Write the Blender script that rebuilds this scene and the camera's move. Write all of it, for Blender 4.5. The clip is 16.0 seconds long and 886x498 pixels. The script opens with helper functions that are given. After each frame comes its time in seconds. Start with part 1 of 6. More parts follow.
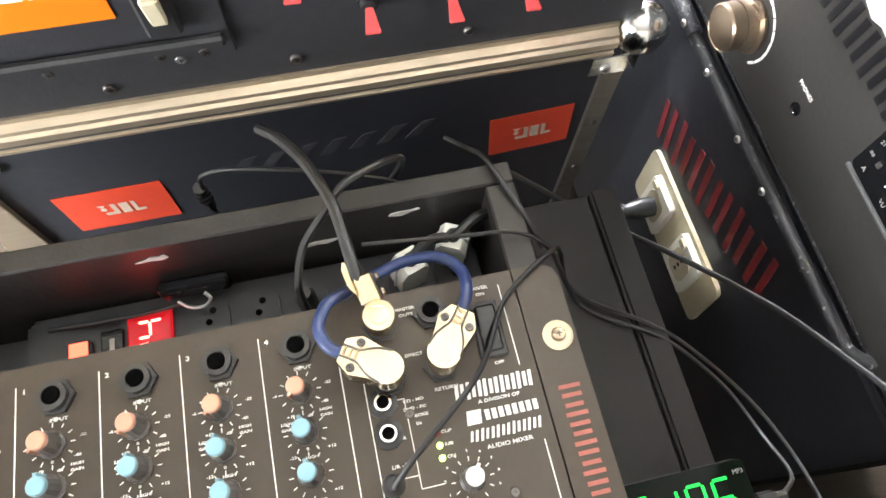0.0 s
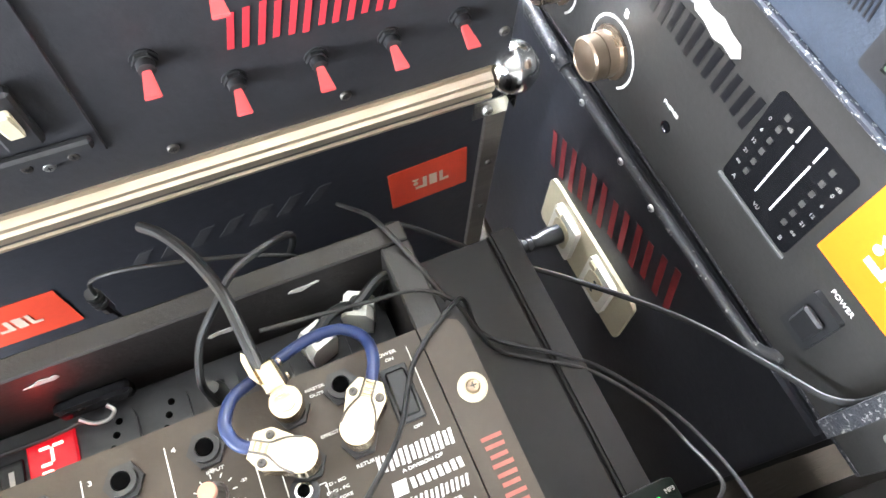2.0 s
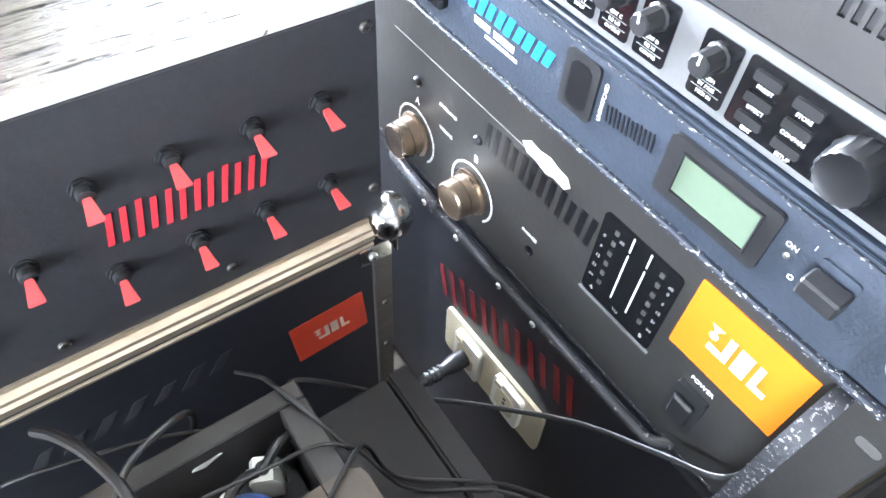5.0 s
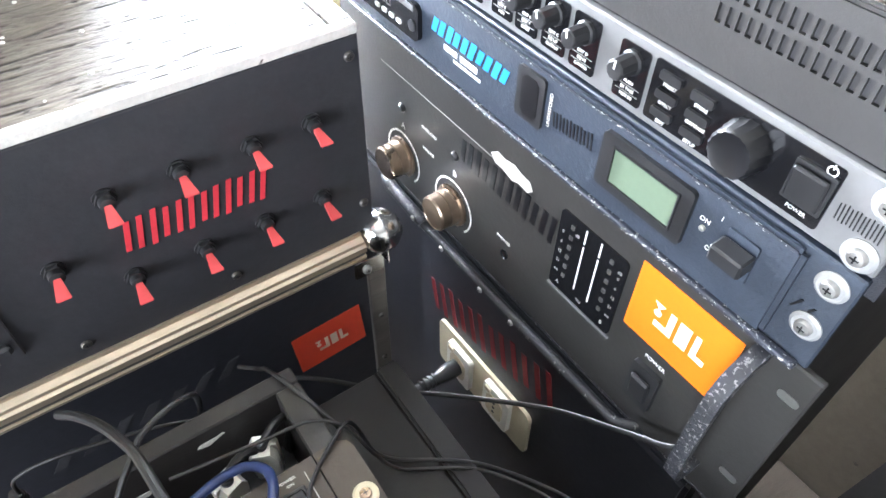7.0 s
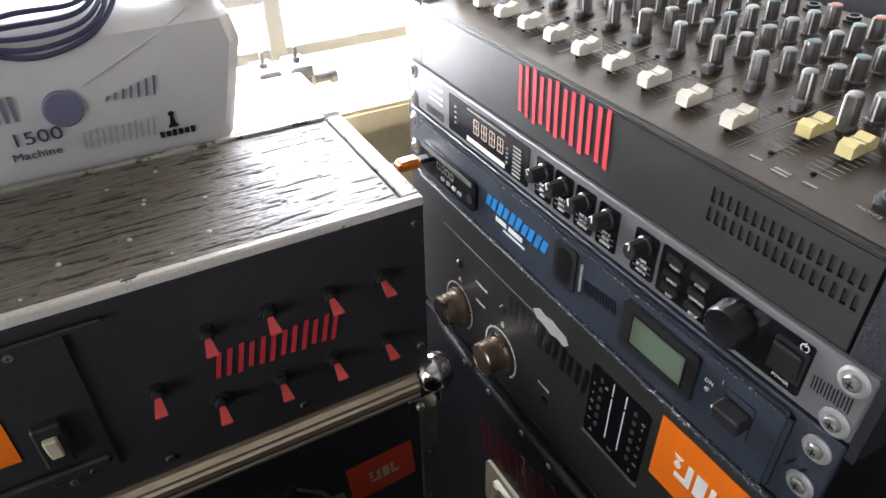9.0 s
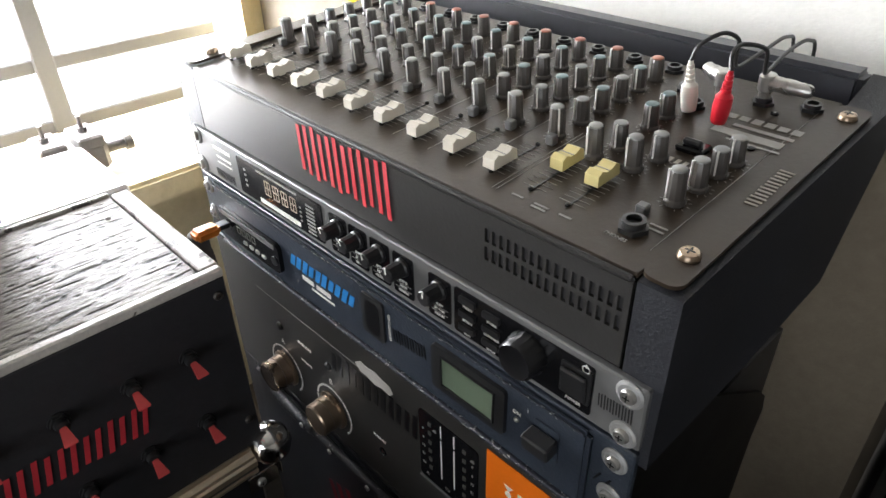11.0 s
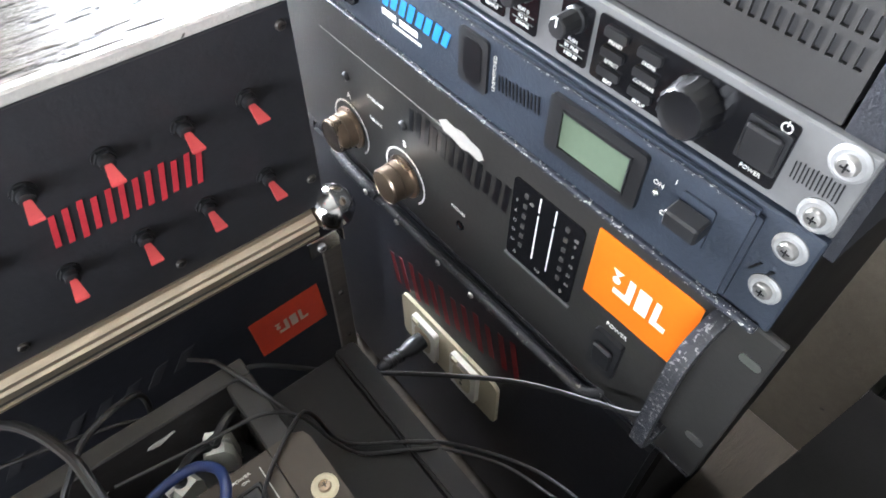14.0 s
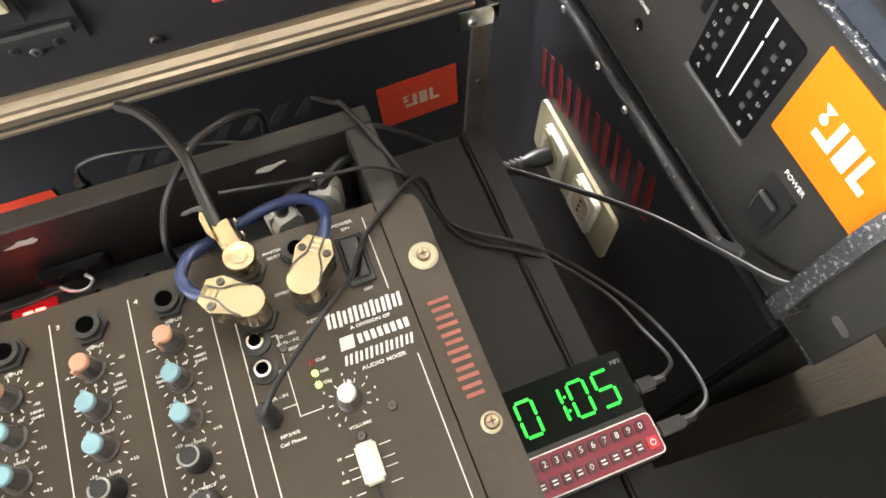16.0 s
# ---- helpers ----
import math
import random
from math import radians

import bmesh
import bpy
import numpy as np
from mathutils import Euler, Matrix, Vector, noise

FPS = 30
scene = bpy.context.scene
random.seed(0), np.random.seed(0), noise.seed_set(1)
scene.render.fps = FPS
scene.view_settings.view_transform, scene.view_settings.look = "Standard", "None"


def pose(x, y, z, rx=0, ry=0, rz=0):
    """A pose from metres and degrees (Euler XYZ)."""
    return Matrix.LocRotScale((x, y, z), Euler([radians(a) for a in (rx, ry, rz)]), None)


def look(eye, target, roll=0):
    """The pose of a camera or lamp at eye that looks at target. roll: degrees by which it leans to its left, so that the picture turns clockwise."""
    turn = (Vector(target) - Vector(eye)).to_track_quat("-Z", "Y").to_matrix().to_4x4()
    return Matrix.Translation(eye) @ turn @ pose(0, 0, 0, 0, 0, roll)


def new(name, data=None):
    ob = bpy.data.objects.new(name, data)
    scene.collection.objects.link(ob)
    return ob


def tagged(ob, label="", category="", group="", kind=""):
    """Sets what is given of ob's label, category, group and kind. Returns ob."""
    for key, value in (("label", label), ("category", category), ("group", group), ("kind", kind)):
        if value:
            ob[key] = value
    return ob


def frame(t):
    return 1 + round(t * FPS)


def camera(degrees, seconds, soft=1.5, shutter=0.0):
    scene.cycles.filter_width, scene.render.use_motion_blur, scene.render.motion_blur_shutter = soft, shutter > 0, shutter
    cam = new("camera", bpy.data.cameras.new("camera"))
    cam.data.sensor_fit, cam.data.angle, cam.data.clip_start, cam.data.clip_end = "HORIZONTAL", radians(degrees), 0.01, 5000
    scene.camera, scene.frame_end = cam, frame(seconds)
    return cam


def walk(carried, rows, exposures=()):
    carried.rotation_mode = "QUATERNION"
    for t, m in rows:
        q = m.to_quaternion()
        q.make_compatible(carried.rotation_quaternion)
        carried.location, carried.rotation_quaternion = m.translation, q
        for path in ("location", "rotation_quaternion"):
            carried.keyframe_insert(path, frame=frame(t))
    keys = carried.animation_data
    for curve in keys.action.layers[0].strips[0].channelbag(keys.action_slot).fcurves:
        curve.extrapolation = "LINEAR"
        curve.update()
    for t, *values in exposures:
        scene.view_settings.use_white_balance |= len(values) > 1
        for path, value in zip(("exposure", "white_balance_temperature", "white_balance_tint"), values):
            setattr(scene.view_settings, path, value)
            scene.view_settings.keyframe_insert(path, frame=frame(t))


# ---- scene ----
cam = camera(66.7, 16.0, 1.5, 0.2)
PATH = [
    (0, (-0.292, 0.033, 1.225), (-0.053, 0.791, -0.611), 5.1),
    (0.5, (-0.282, 0.035, 1.228), (0.014, 0.824, -0.586), 4.3),
    (1, (-0.28, 0.036, 1.226), (0.039, 0.828, -0.582), 3.7),
    (1.5, (-0.279, 0.039, 1.226), (0.071, 0.833, -0.576), 4.7),
    (2, (-0.267, 0.037, 1.229), (0.175, 0.843, -0.547), 5.9),
    (2.5, (-0.26, 0.034, 1.232), (0.201, 0.841, -0.538), 4.7),
    (3, (-0.257, 0.033, 1.239), (0.273, 0.856, -0.505), 5.7),
    (3.5, (-0.251, 0.034, 1.244), (0.344, 0.872, -0.472), 6.2),
    (4, (-0.245, 0.031, 1.251), (0.406, 0.925, -0.416), 4.9),
    (4.5, (-0.243, 0.026, 1.257), (0.472, 0.974, -0.352), 4.4),
    (5, (-0.247, 0.019, 1.263), (0.521, 0.997, -0.304), 4.4),
    (5.2, (-0.248, 0.014, 1.264), (0.545, 1.004, -0.283), 4.6),
    (7.3, (-0.26, -0.057, 1.292), (0.539, 1.09, -0.138), 0.2),
    (7.5, (-0.261, -0.065, 1.301), (0.568, 1.138, -0.065), 0.3),
    (8, (-0.273, -0.081, 1.322), (0.506, 1.283, 0.083), -0.8),
    (8.5, (-0.277, -0.087, 1.33), (0.457, 1.334, 0.129), -0.8),
    (9, (-0.275, -0.092, 1.338), (0.494, 1.336, 0.167), -0.8),
    (9.5, (-0.264, -0.1, 1.342), (0.613, 1.31, 0.227), -0.7),
    (10, (-0.249, -0.11, 1.345), (0.775, 1.221, 0.259), -1.0),
    (10.2, (-0.243, -0.11, 1.349), (0.809, 1.194, 0.257), -1.2),
    (12.3, (-0.229, -0.071, 1.344), (0.993, 1.041, 0.216), -0.2),
    (12.5, (-0.228, -0.065, 1.34), (0.956, 1.028, 0.156), -0.3),
    (13, (-0.23, -0.055, 1.319), (0.844, 1.009, 0.01), -0.2),
    (13.5, (-0.235, -0.046, 1.295), (0.723, 0.975, -0.133), 0.7),
    (14, (-0.236, -0.038, 1.272), (0.568, 0.945, -0.273), 0.6),
    (14.5, (-0.239, -0.034, 1.256), (0.423, 0.93, -0.366), 0.3),
    (15, (-0.244, -0.035, 1.242), (0.299, 0.894, -0.444), 0.7),
    (15.5, (-0.246, -0.034, 1.223), (0.19, 0.81, -0.537), 1.9),
    (16, (-0.248, -0.031, 1.215), (0.082, 0.754, -0.595), 1.9),
]
walk(cam, [(t, look(eye, target, roll)) for t, eye, target, roll in PATH],
     [(0, 1.5, 6350, 10), (1.5, 1.95, 6100, 10), (3.5, 2.1, 5650, 10), (5, 1.85, 5600, 10), (7.5, 0.95, 5900, 12), (8.5, -0.5, 6100, 14), (9.5, -0.9, 6250, 13), (10.2, -1.25, 6350, 12), (12.3, -1.1, 6400, 10),
      (13.5, -0.1, 6200, 10), (14.5, 1.25, 5800, 12), (15, 1.35, 6100, 10), (15.5, 1.2, 6400, 10), (16, 1.2, 6800, 10)])

# ---- world and lights ----
world = bpy.data.worlds.new("sky_world")
scene.world = world
world.use_nodes = True
wn = world.node_tree
sky = wn.nodes.new("ShaderNodeTexSky")
sky.sky_type, sky.sun_disc, sky.sun_elevation, sky.sun_rotation = "NISHITA", False, radians(62), radians(15)
wn.links.new(sky.outputs["Color"], wn.nodes["Background"].inputs["Color"])
wn.nodes["Background"].inputs["Strength"].default_value = 0.12


def lamp(name, kind, m, energy, color=(1, 1, 1), size=1.0, size_y=1.0):
    data = bpy.data.lights.new(name, kind)
    data.energy, data.color = energy, color
    if kind == "AREA":
        data.shape, data.size, data.size_y = "RECTANGLE", size, size_y
    else:
        data.angle = radians(0.6)
    ob = new(name, data)
    ob.matrix_world = m
    return ob


lamp("sun", "SUN", look((0.5, 2.2, 4), (0.25, 1.0, 0.9)), 3.0, (1, 0.95, 0.88))
lamp("window_daylight", "AREA", look((-0.12, 1.21, 1.18), (-0.12, 0.0, 1.12)), 225, (0.97, 0.98, 1.0), 1.1, 0.56)
# Added fill lamp in an unseen west opening, aimed at the rack's front.
lamp("west_fill", "AREA", look((-2.6, -0.55, 1.02), (-0.1, 0.2, 1.0)), 80, (0.97, 0.985, 1.0), 1.3, 1.5)

# ---- materials ----
MATS = {}


def material(name, color, rough=0.5, metal=0.0, vary=0.25, scale=40.0, bump=0.1, stretch=(1, 1, 1), chips=None, chip_at=0.62, chip_scale=60.0,
             emit=0.0, coat=0.0, depth=0.002):
    """Procedural surface: colour that varies at two scales, fine relief, and paint chips where given."""
    if name in MATS:
        return MATS[name]
    m = bpy.data.materials.new(name)
    m.use_nodes = True
    nt = m.node_tree
    bsdf = nt.nodes["Principled BSDF"]
    bsdf.inputs["Roughness"].default_value = rough
    bsdf.inputs["Metallic"].default_value = metal
    bsdf.inputs["Coat Weight"].default_value = coat
    tc = nt.nodes.new("ShaderNodeTexCoord")
    mp = nt.nodes.new("ShaderNodeMapping")
    mp.inputs["Scale"].default_value = stretch
    nt.links.new(tc.outputs["Object"], mp.inputs["Vector"])

    def noise_tex(s, detail):
        n = nt.nodes.new("ShaderNodeTexNoise")
        n.inputs["Scale"].default_value, n.inputs["Detail"].default_value, n.inputs["Roughness"].default_value = s, detail, 0.65
        nt.links.new(mp.outputs["Vector"], n.inputs["Vector"])
        return n.outputs["Fac"]

    coarse, fine = noise_tex(scale * 0.2, 4), noise_tex(scale * 6, 6)
    mean = nt.nodes.new("ShaderNodeMath")
    mean.operation = "MULTIPLY_ADD"
    nt.links.new(coarse, mean.inputs[0])
    mean.inputs[1].default_value = 0.6
    half = nt.nodes.new("ShaderNodeMath")
    half.operation = "MULTIPLY"
    half.inputs[1].default_value = 0.4
    nt.links.new(fine, half.inputs[0])
    nt.links.new(half.outputs[0], mean.inputs[2])
    ramp = nt.nodes.new("ShaderNodeValToRGB")
    lo, hi = [tuple(min(1, c * k) for c in color) + (1,) for k in (1 - vary, 1 + vary)]
    ramp.color_ramp.elements[0].position, ramp.color_ramp.elements[1].position = 0.3, 0.7
    ramp.color_ramp.elements[0].color, ramp.color_ramp.elements[1].color = lo, hi
    nt.links.new(mean.outputs[0], ramp.inputs["Fac"])
    out = ramp.outputs["Color"]
    if chips:
        ch = noise_tex(chip_scale, 5)
        step = nt.nodes.new("ShaderNodeValToRGB")
        step.color_ramp.elements[0].position, step.color_ramp.elements[1].position = chip_at, chip_at + 0.03
        nt.links.new(ch, step.inputs["Fac"])
        mix = nt.nodes.new("ShaderNodeMix")
        mix.data_type = "RGBA"
        nt.links.new(step.outputs["Color"], mix.inputs["Factor"])
        nt.links.new(out, mix.inputs["A"])
        mix.inputs["B"].default_value = (*chips, 1)
        out = mix.outputs["Result"]
    nt.links.new(out, bsdf.inputs["Base Color"])
    rr = nt.nodes.new("ShaderNodeMapRange")
    rr.inputs["To Min"].default_value, rr.inputs["To Max"].default_value = max(0.02, rough - 0.1), min(1, rough + 0.1)
    nt.links.new(coarse, rr.inputs["Value"])
    nt.links.new(rr.outputs["Result"], bsdf.inputs["Roughness"])
    if bump:
        bp = nt.nodes.new("ShaderNodeBump")
        bp.inputs["Strength"].default_value, bp.inputs["Distance"].default_value = bump, depth
        nt.links.new(fine, bp.inputs["Height"])
        nt.links.new(bp.outputs["Normal"], bsdf.inputs["Normal"])
    if emit:
        nt.links.new(out, bsdf.inputs["Emission Color"])
        bsdf.inputs["Emission Strength"].default_value = emit
    MATS[name] = m
    return m


BLACK = material("black_paint", (0.026, 0.026, 0.027), 0.42, vary=0.4, bump=0.15)
BLACK_PLASTIC = material("black_plastic", (0.020, 0.020, 0.021), 0.38, vary=0.3, bump=0.05)
BLACK_GLOSS = material("black_gloss", (0.008, 0.008, 0.009), 0.12, bump=0.0, vary=0.2)
CASE_BLACK = material("case_black", (0.027, 0.027, 0.030), 0.45, vary=0.35, bump=0.2, scale=20)
CASE_BLUE = material("case_blue_black", (0.026, 0.027, 0.033), 0.42, vary=0.35, bump=0.15, scale=20)
STEEL_BROWN = material("brown_grey_steel", (0.046, 0.034, 0.023), 0.48, metal=0.15, vary=0.15, bump=0.12)
MIX_TOP = material("mixer_top_paint", (0.036, 0.026, 0.018), 0.36, vary=0.15, bump=0.12)
MIX_TOP.node_tree.nodes["Principled BSDF"].inputs["Specular IOR Level"].default_value = 0.22
MIX_FRONT = material("mixer_front_paint", (0.032, 0.031, 0.030), 0.38, vary=0.15, bump=0.2, scale=60)
TEXTURED = material("textured_black", (0.011, 0.0125, 0.018), 0.55, vary=0.5, bump=0.6, scale=60)
AMP_PAINT = material("amp_paint", (0.050, 0.048, 0.045), 0.38, metal=0.35, vary=0.18, bump=0.12)
NAVY = material("navy_paint", (0.027, 0.035, 0.050), 0.42, vary=0.35, bump=0.35, scale=60)
NAVY_WORN = material("navy_worn_edge", (0.024, 0.027, 0.038), 0.45, vary=0.3, bump=0.4, stretch=(1, 0.45, 1), chips=(0.50, 0.50, 0.47), chip_at=0.585, chip_scale=620)
WORN_BLACK = material("worn_black_paint", (0.02, 0.021, 0.025), 0.42, vary=0.5, bump=0.5, chips=(0.20, 0.195, 0.19), chip_at=0.57, chip_scale=330)
WORN_BAR = material("chipped_black_paint", (0.02, 0.02, 0.022), 0.4, vary=0.4, bump=0.4, chips=(0.3, 0.29, 0.28), chip_at=0.63, chip_scale=120)
GREY_PANEL = material("grey_panel", (0.20, 0.20, 0.20), 0.38, metal=0.4, vary=0.1, bump=0.1)
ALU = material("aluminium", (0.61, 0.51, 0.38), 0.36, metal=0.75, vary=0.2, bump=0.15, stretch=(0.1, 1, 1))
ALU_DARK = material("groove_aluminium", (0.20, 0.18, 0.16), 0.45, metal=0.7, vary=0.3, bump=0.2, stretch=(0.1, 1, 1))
CHROME = material("chrome", (0.75, 0.74, 0.72), 0.14, metal=1.0, vary=0.15, bump=0.05)
STEEL = material("zinc_screw", (0.55, 0.54, 0.52), 0.3, metal=0.9, vary=0.25, bump=0.2)
DARK_STEEL = material("dark_screw", (0.12, 0.11, 0.1), 0.4, metal=0.8, vary=0.3, bump=0.2)
GOLD = material("gilt_plug", (0.66, 0.55, 0.38), 0.24, metal=1.0, vary=0.12, bump=0.1)
BRASS = material("bronze_knob", (0.34, 0.26, 0.19), 0.28, metal=0.9, vary=0.15, bump=0.1)
CREAM = material("cream_plastic", (0.55, 0.49, 0.34), 0.45, vary=0.12, bump=0.1)
WHITE_PLASTIC = material("white_plastic", (0.78, 0.76, 0.68), 0.4, vary=0.08, bump=0.05)
FADER_WHITE = material("ivory_fader", (0.66, 0.62, 0.53), 0.4, vary=0.08, bump=0.05)
FADER_YELLOW = material("yellow_fader", (0.72, 0.62, 0.28), 0.4, vary=0.08, bump=0.05)
KNOB_GREY = material("grey_knob", (0.078, 0.070, 0.064), 0.3, vary=0.1, bump=0.08)
CAP_GREY = material("pale_grey_cap", (0.24, 0.245, 0.24), 0.4, vary=0.1, bump=0.05)
CAP_TEAL = material("teal_cap", (0.14, 0.20, 0.21), 0.4, vary=0.1, bump=0.05)
CAP_RED = material("salmon_cap", (0.36, 0.13, 0.09), 0.4, vary=0.1, bump=0.05)
BUTTON_GREY = material("grey_button", (0.12, 0.12, 0.12), 0.45, vary=0.1, bump=0.08)
PEACH = material("peach_knob_top", (0.50, 0.25, 0.17), 0.35, vary=0.08, bump=0.04)
PALE_BLUE = material("pale_blue_knob_top", (0.19, 0.34, 0.40), 0.35, vary=0.08, bump=0.04)
PALE_WHITE = material("white_knob_top", (0.8, 0.8, 0.8), 0.35, vary=0.05, bump=0.04)
INK = material("white_ink", (0.8, 0.79, 0.75), 0.6, vary=0.1, bump=0.0)
INK_GREY = material("grey_ink", (0.30, 0.29, 0.27), 0.6, vary=0.2, bump=0.0)
INK_SILVER = material("silver_marker", (0.42, 0.38, 0.33), 0.45, vary=0.25, bump=0.0)
INK_BLACK = material("black_marker", (0.006, 0.006, 0.007), 0.35, vary=0.1, bump=0.0)
INK_BLUE = material("blue_ink", (0.02, 0.22, 0.55), 0.5, vary=0.1, bump=0.0)
RED_PAINT = material("red_spray", (0.60, 0.040, 0.055), 0.5, vary=0.22, bump=0.1)
RED_DULL = material("dull_red_spray", (0.20, 0.018, 0.022), 0.55, vary=0.35, bump=0.1)
RED_MARK = material("rust_red_marker", (0.34, 0.10, 0.075), 0.55, vary=0.3, bump=0.05)
PINK_LEVER = material("coral_lever", (0.72, 0.10, 0.10), 0.4, vary=0.1, bump=0.05)
STICKER_RED = material("red_orange_sticker", (0.66, 0.065, 0.03), 0.4, vary=0.1, bump=0.05)
STICKER_ORANGE = material("orange_sticker", (0.9, 0.19, 0.011), 0.3, vary=0.06, bump=0.03)
STICKER_PALE = material("faded_sticker_print", (0.62, 0.5, 0.4), 0.45, vary=0.15, bump=0.03)
CHIP_PALE = material("bare_primer", (0.5, 0.48, 0.44), 0.6, vary=0.15, bump=0.3)
LCD = material("lcd_glass", (0.125, 0.165, 0.115), 0.16, vary=0.06, bump=0.0)
# Worn front trim; window glare is put into its pale base colour.
LATH = material("worn_lath_glare", (0.60, 0.57, 0.52), 0.45, vary=0.25, bump=0.5, scale=50, chips=(0.10, 0.085, 0.07), chip_at=0.66, chip_scale=70)
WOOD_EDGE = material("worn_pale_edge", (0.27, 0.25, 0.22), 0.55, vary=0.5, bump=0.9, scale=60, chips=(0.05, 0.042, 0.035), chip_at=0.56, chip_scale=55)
BOARD = material("box_board", (0.015, 0.013, 0.0115), 0.5, vary=0.25, bump=0.25, scale=20)
BENCH = material("bench_plank", (0.052, 0.040, 0.027), 0.65, vary=0.35, bump=0.5, scale=20, stretch=(0.3, 2, 1))
# Ceiling is out of view; its dark tone limits light bounced onto flat tops.
CEILING = material("unseen_ceiling_grey", (0.26, 0.25, 0.23), 0.85, vary=0.2, bump=0.4, scale=12)
PLASTER = material("white_plaster", (0.84, 0.83, 0.78), 0.85, vary=0.07, bump=0.5, scale=30)
CONCRETE = material("ochre_render", (0.50, 0.42, 0.26), 0.85, vary=0.18, bump=0.6, scale=14)
DADO = material("scuffed_brown_wall", (0.115, 0.094, 0.066), 0.8, vary=0.25, bump=0.5, scale=12, chips=(0.06, 0.05, 0.04), chip_at=0.70, chip_scale=40)
GREY_WALL = material("grey_render", (0.42, 0.41, 0.39), 0.85, vary=0.15, bump=0.4, scale=10)
FLOOR_MAT = material("cement_floor", (0.32, 0.30, 0.27), 0.75, vary=0.2, bump=0.3, scale=8)
MACHINE = material("warm_grey_enamel", (0.46, 0.45, 0.44), 0.38, vary=0.06, bump=0.08)
# Indigo of dial and slots with the window's haze mixed into the colour.
INDIGO_HAZED = material("hazed_indigo", (0.11, 0.11, 0.17), 0.45, vary=0.1, bump=0.05)
INDIGO = material("dark_indigo_plastic", (0.035, 0.035, 0.075), 0.4, vary=0.15, bump=0.05)
CABLE_BLACK = material("black_rubber", (0.011, 0.011, 0.011), 0.5, vary=0.2, bump=0.1)
CABLE_GREY = material("grey_rubber", (0.016, 0.015, 0.014), 0.5, vary=0.2, bump=0.1)
CABLE_BLUE = material("blue_cable", (0.016, 0.030, 0.10), 0.4, vary=0.15, bump=0.05)
ORANGE = material("orange_plastic", (0.85, 0.26, 0.03), 0.4, vary=0.08, bump=0.03)
RED_PLASTIC = material("red_plastic", (0.62, 0.02, 0.035), 0.35, vary=0.1, bump=0.03)
MAROON = material("crimson_keypad", (0.21, 0.013, 0.030), 0.4, vary=0.1, bump=0.03)
KEY_DARK = material("maroon_key", (0.06, 0.008, 0.014), 0.4, vary=0.1, bump=0.03)
GREEN_LED = material("green_led", (0.004, 0.72, 0.045), 0.4, vary=0.0, bump=0, emit=0.62)
RED_LED = material("red_led", (1.0, 0.07, 0.05), 0.4, vary=0.0, bump=0, emit=8.0)
SWITCH_RED = material("lit_red_rocker", (0.9, 0.06, 0.03), 0.35, vary=0.2, bump=0, emit=2.6)
LIME_LED = material("lime_led", (0.6, 1.0, 0.15), 0.4, vary=0.0, bump=0, emit=1.5)
HOLE = material("dark_hole", (0.002, 0.002, 0.002), 0.95, vary=0.1, bump=0)
HOLE.node_tree.nodes["Principled BSDF"].inputs["Specular IOR Level"].default_value = 0.0
SATIN = material("satin_black_sheet", (0.008, 0.007, 0.0065), 0.5, vary=0.3, bump=0.1)
SATIN.node_tree.nodes["Principled BSDF"].inputs["Specular IOR Level"].default_value = 0.3
RUBBED = material("rubbed_grey_print", (0.058, 0.058, 0.062), 0.5, vary=0.4, bump=0.1)
NUT = material("grey_nut", (0.026, 0.025, 0.024), 0.4, vary=0.15, bump=0.05)
WASHER = material("dull_zinc_washer", (0.32, 0.32, 0.315), 0.5, metal=0.3, vary=0.2, bump=0.2)
METER_RED = material("lit_meter_window", (0.22, 0.004, 0.007), 0.2, vary=0.1, bump=0, emit=0.6)
METER_GREY = material("unlit_meter_lamp", (0.055, 0.052, 0.048), 0.5, vary=0.2, bump=0)
SOOT = material("dark_brown_glass", (0.016, 0.011, 0.008), 0.85, vary=0.2, bump=0)
YELLOW = material("yellow_rag", (0.75, 0.6, 0.05), 0.7, vary=0.15, bump=0.2)
IRON = material("vise_iron", (0.13, 0.12, 0.115), 0.5, metal=0.6, vary=0.3, bump=0.4)
FRAME_GREY = material("window_frame_paint", (0.16, 0.16, 0.165), 0.5, vary=0.1, bump=0.1)
TRANS_DARK = material("led_window", (0.003, 0.005, 0.003), 0.12, vary=0.1, bump=0)
TRANS_DARK.node_tree.nodes["Principled BSDF"].inputs["Specular IOR Level"].default_value = 0.05



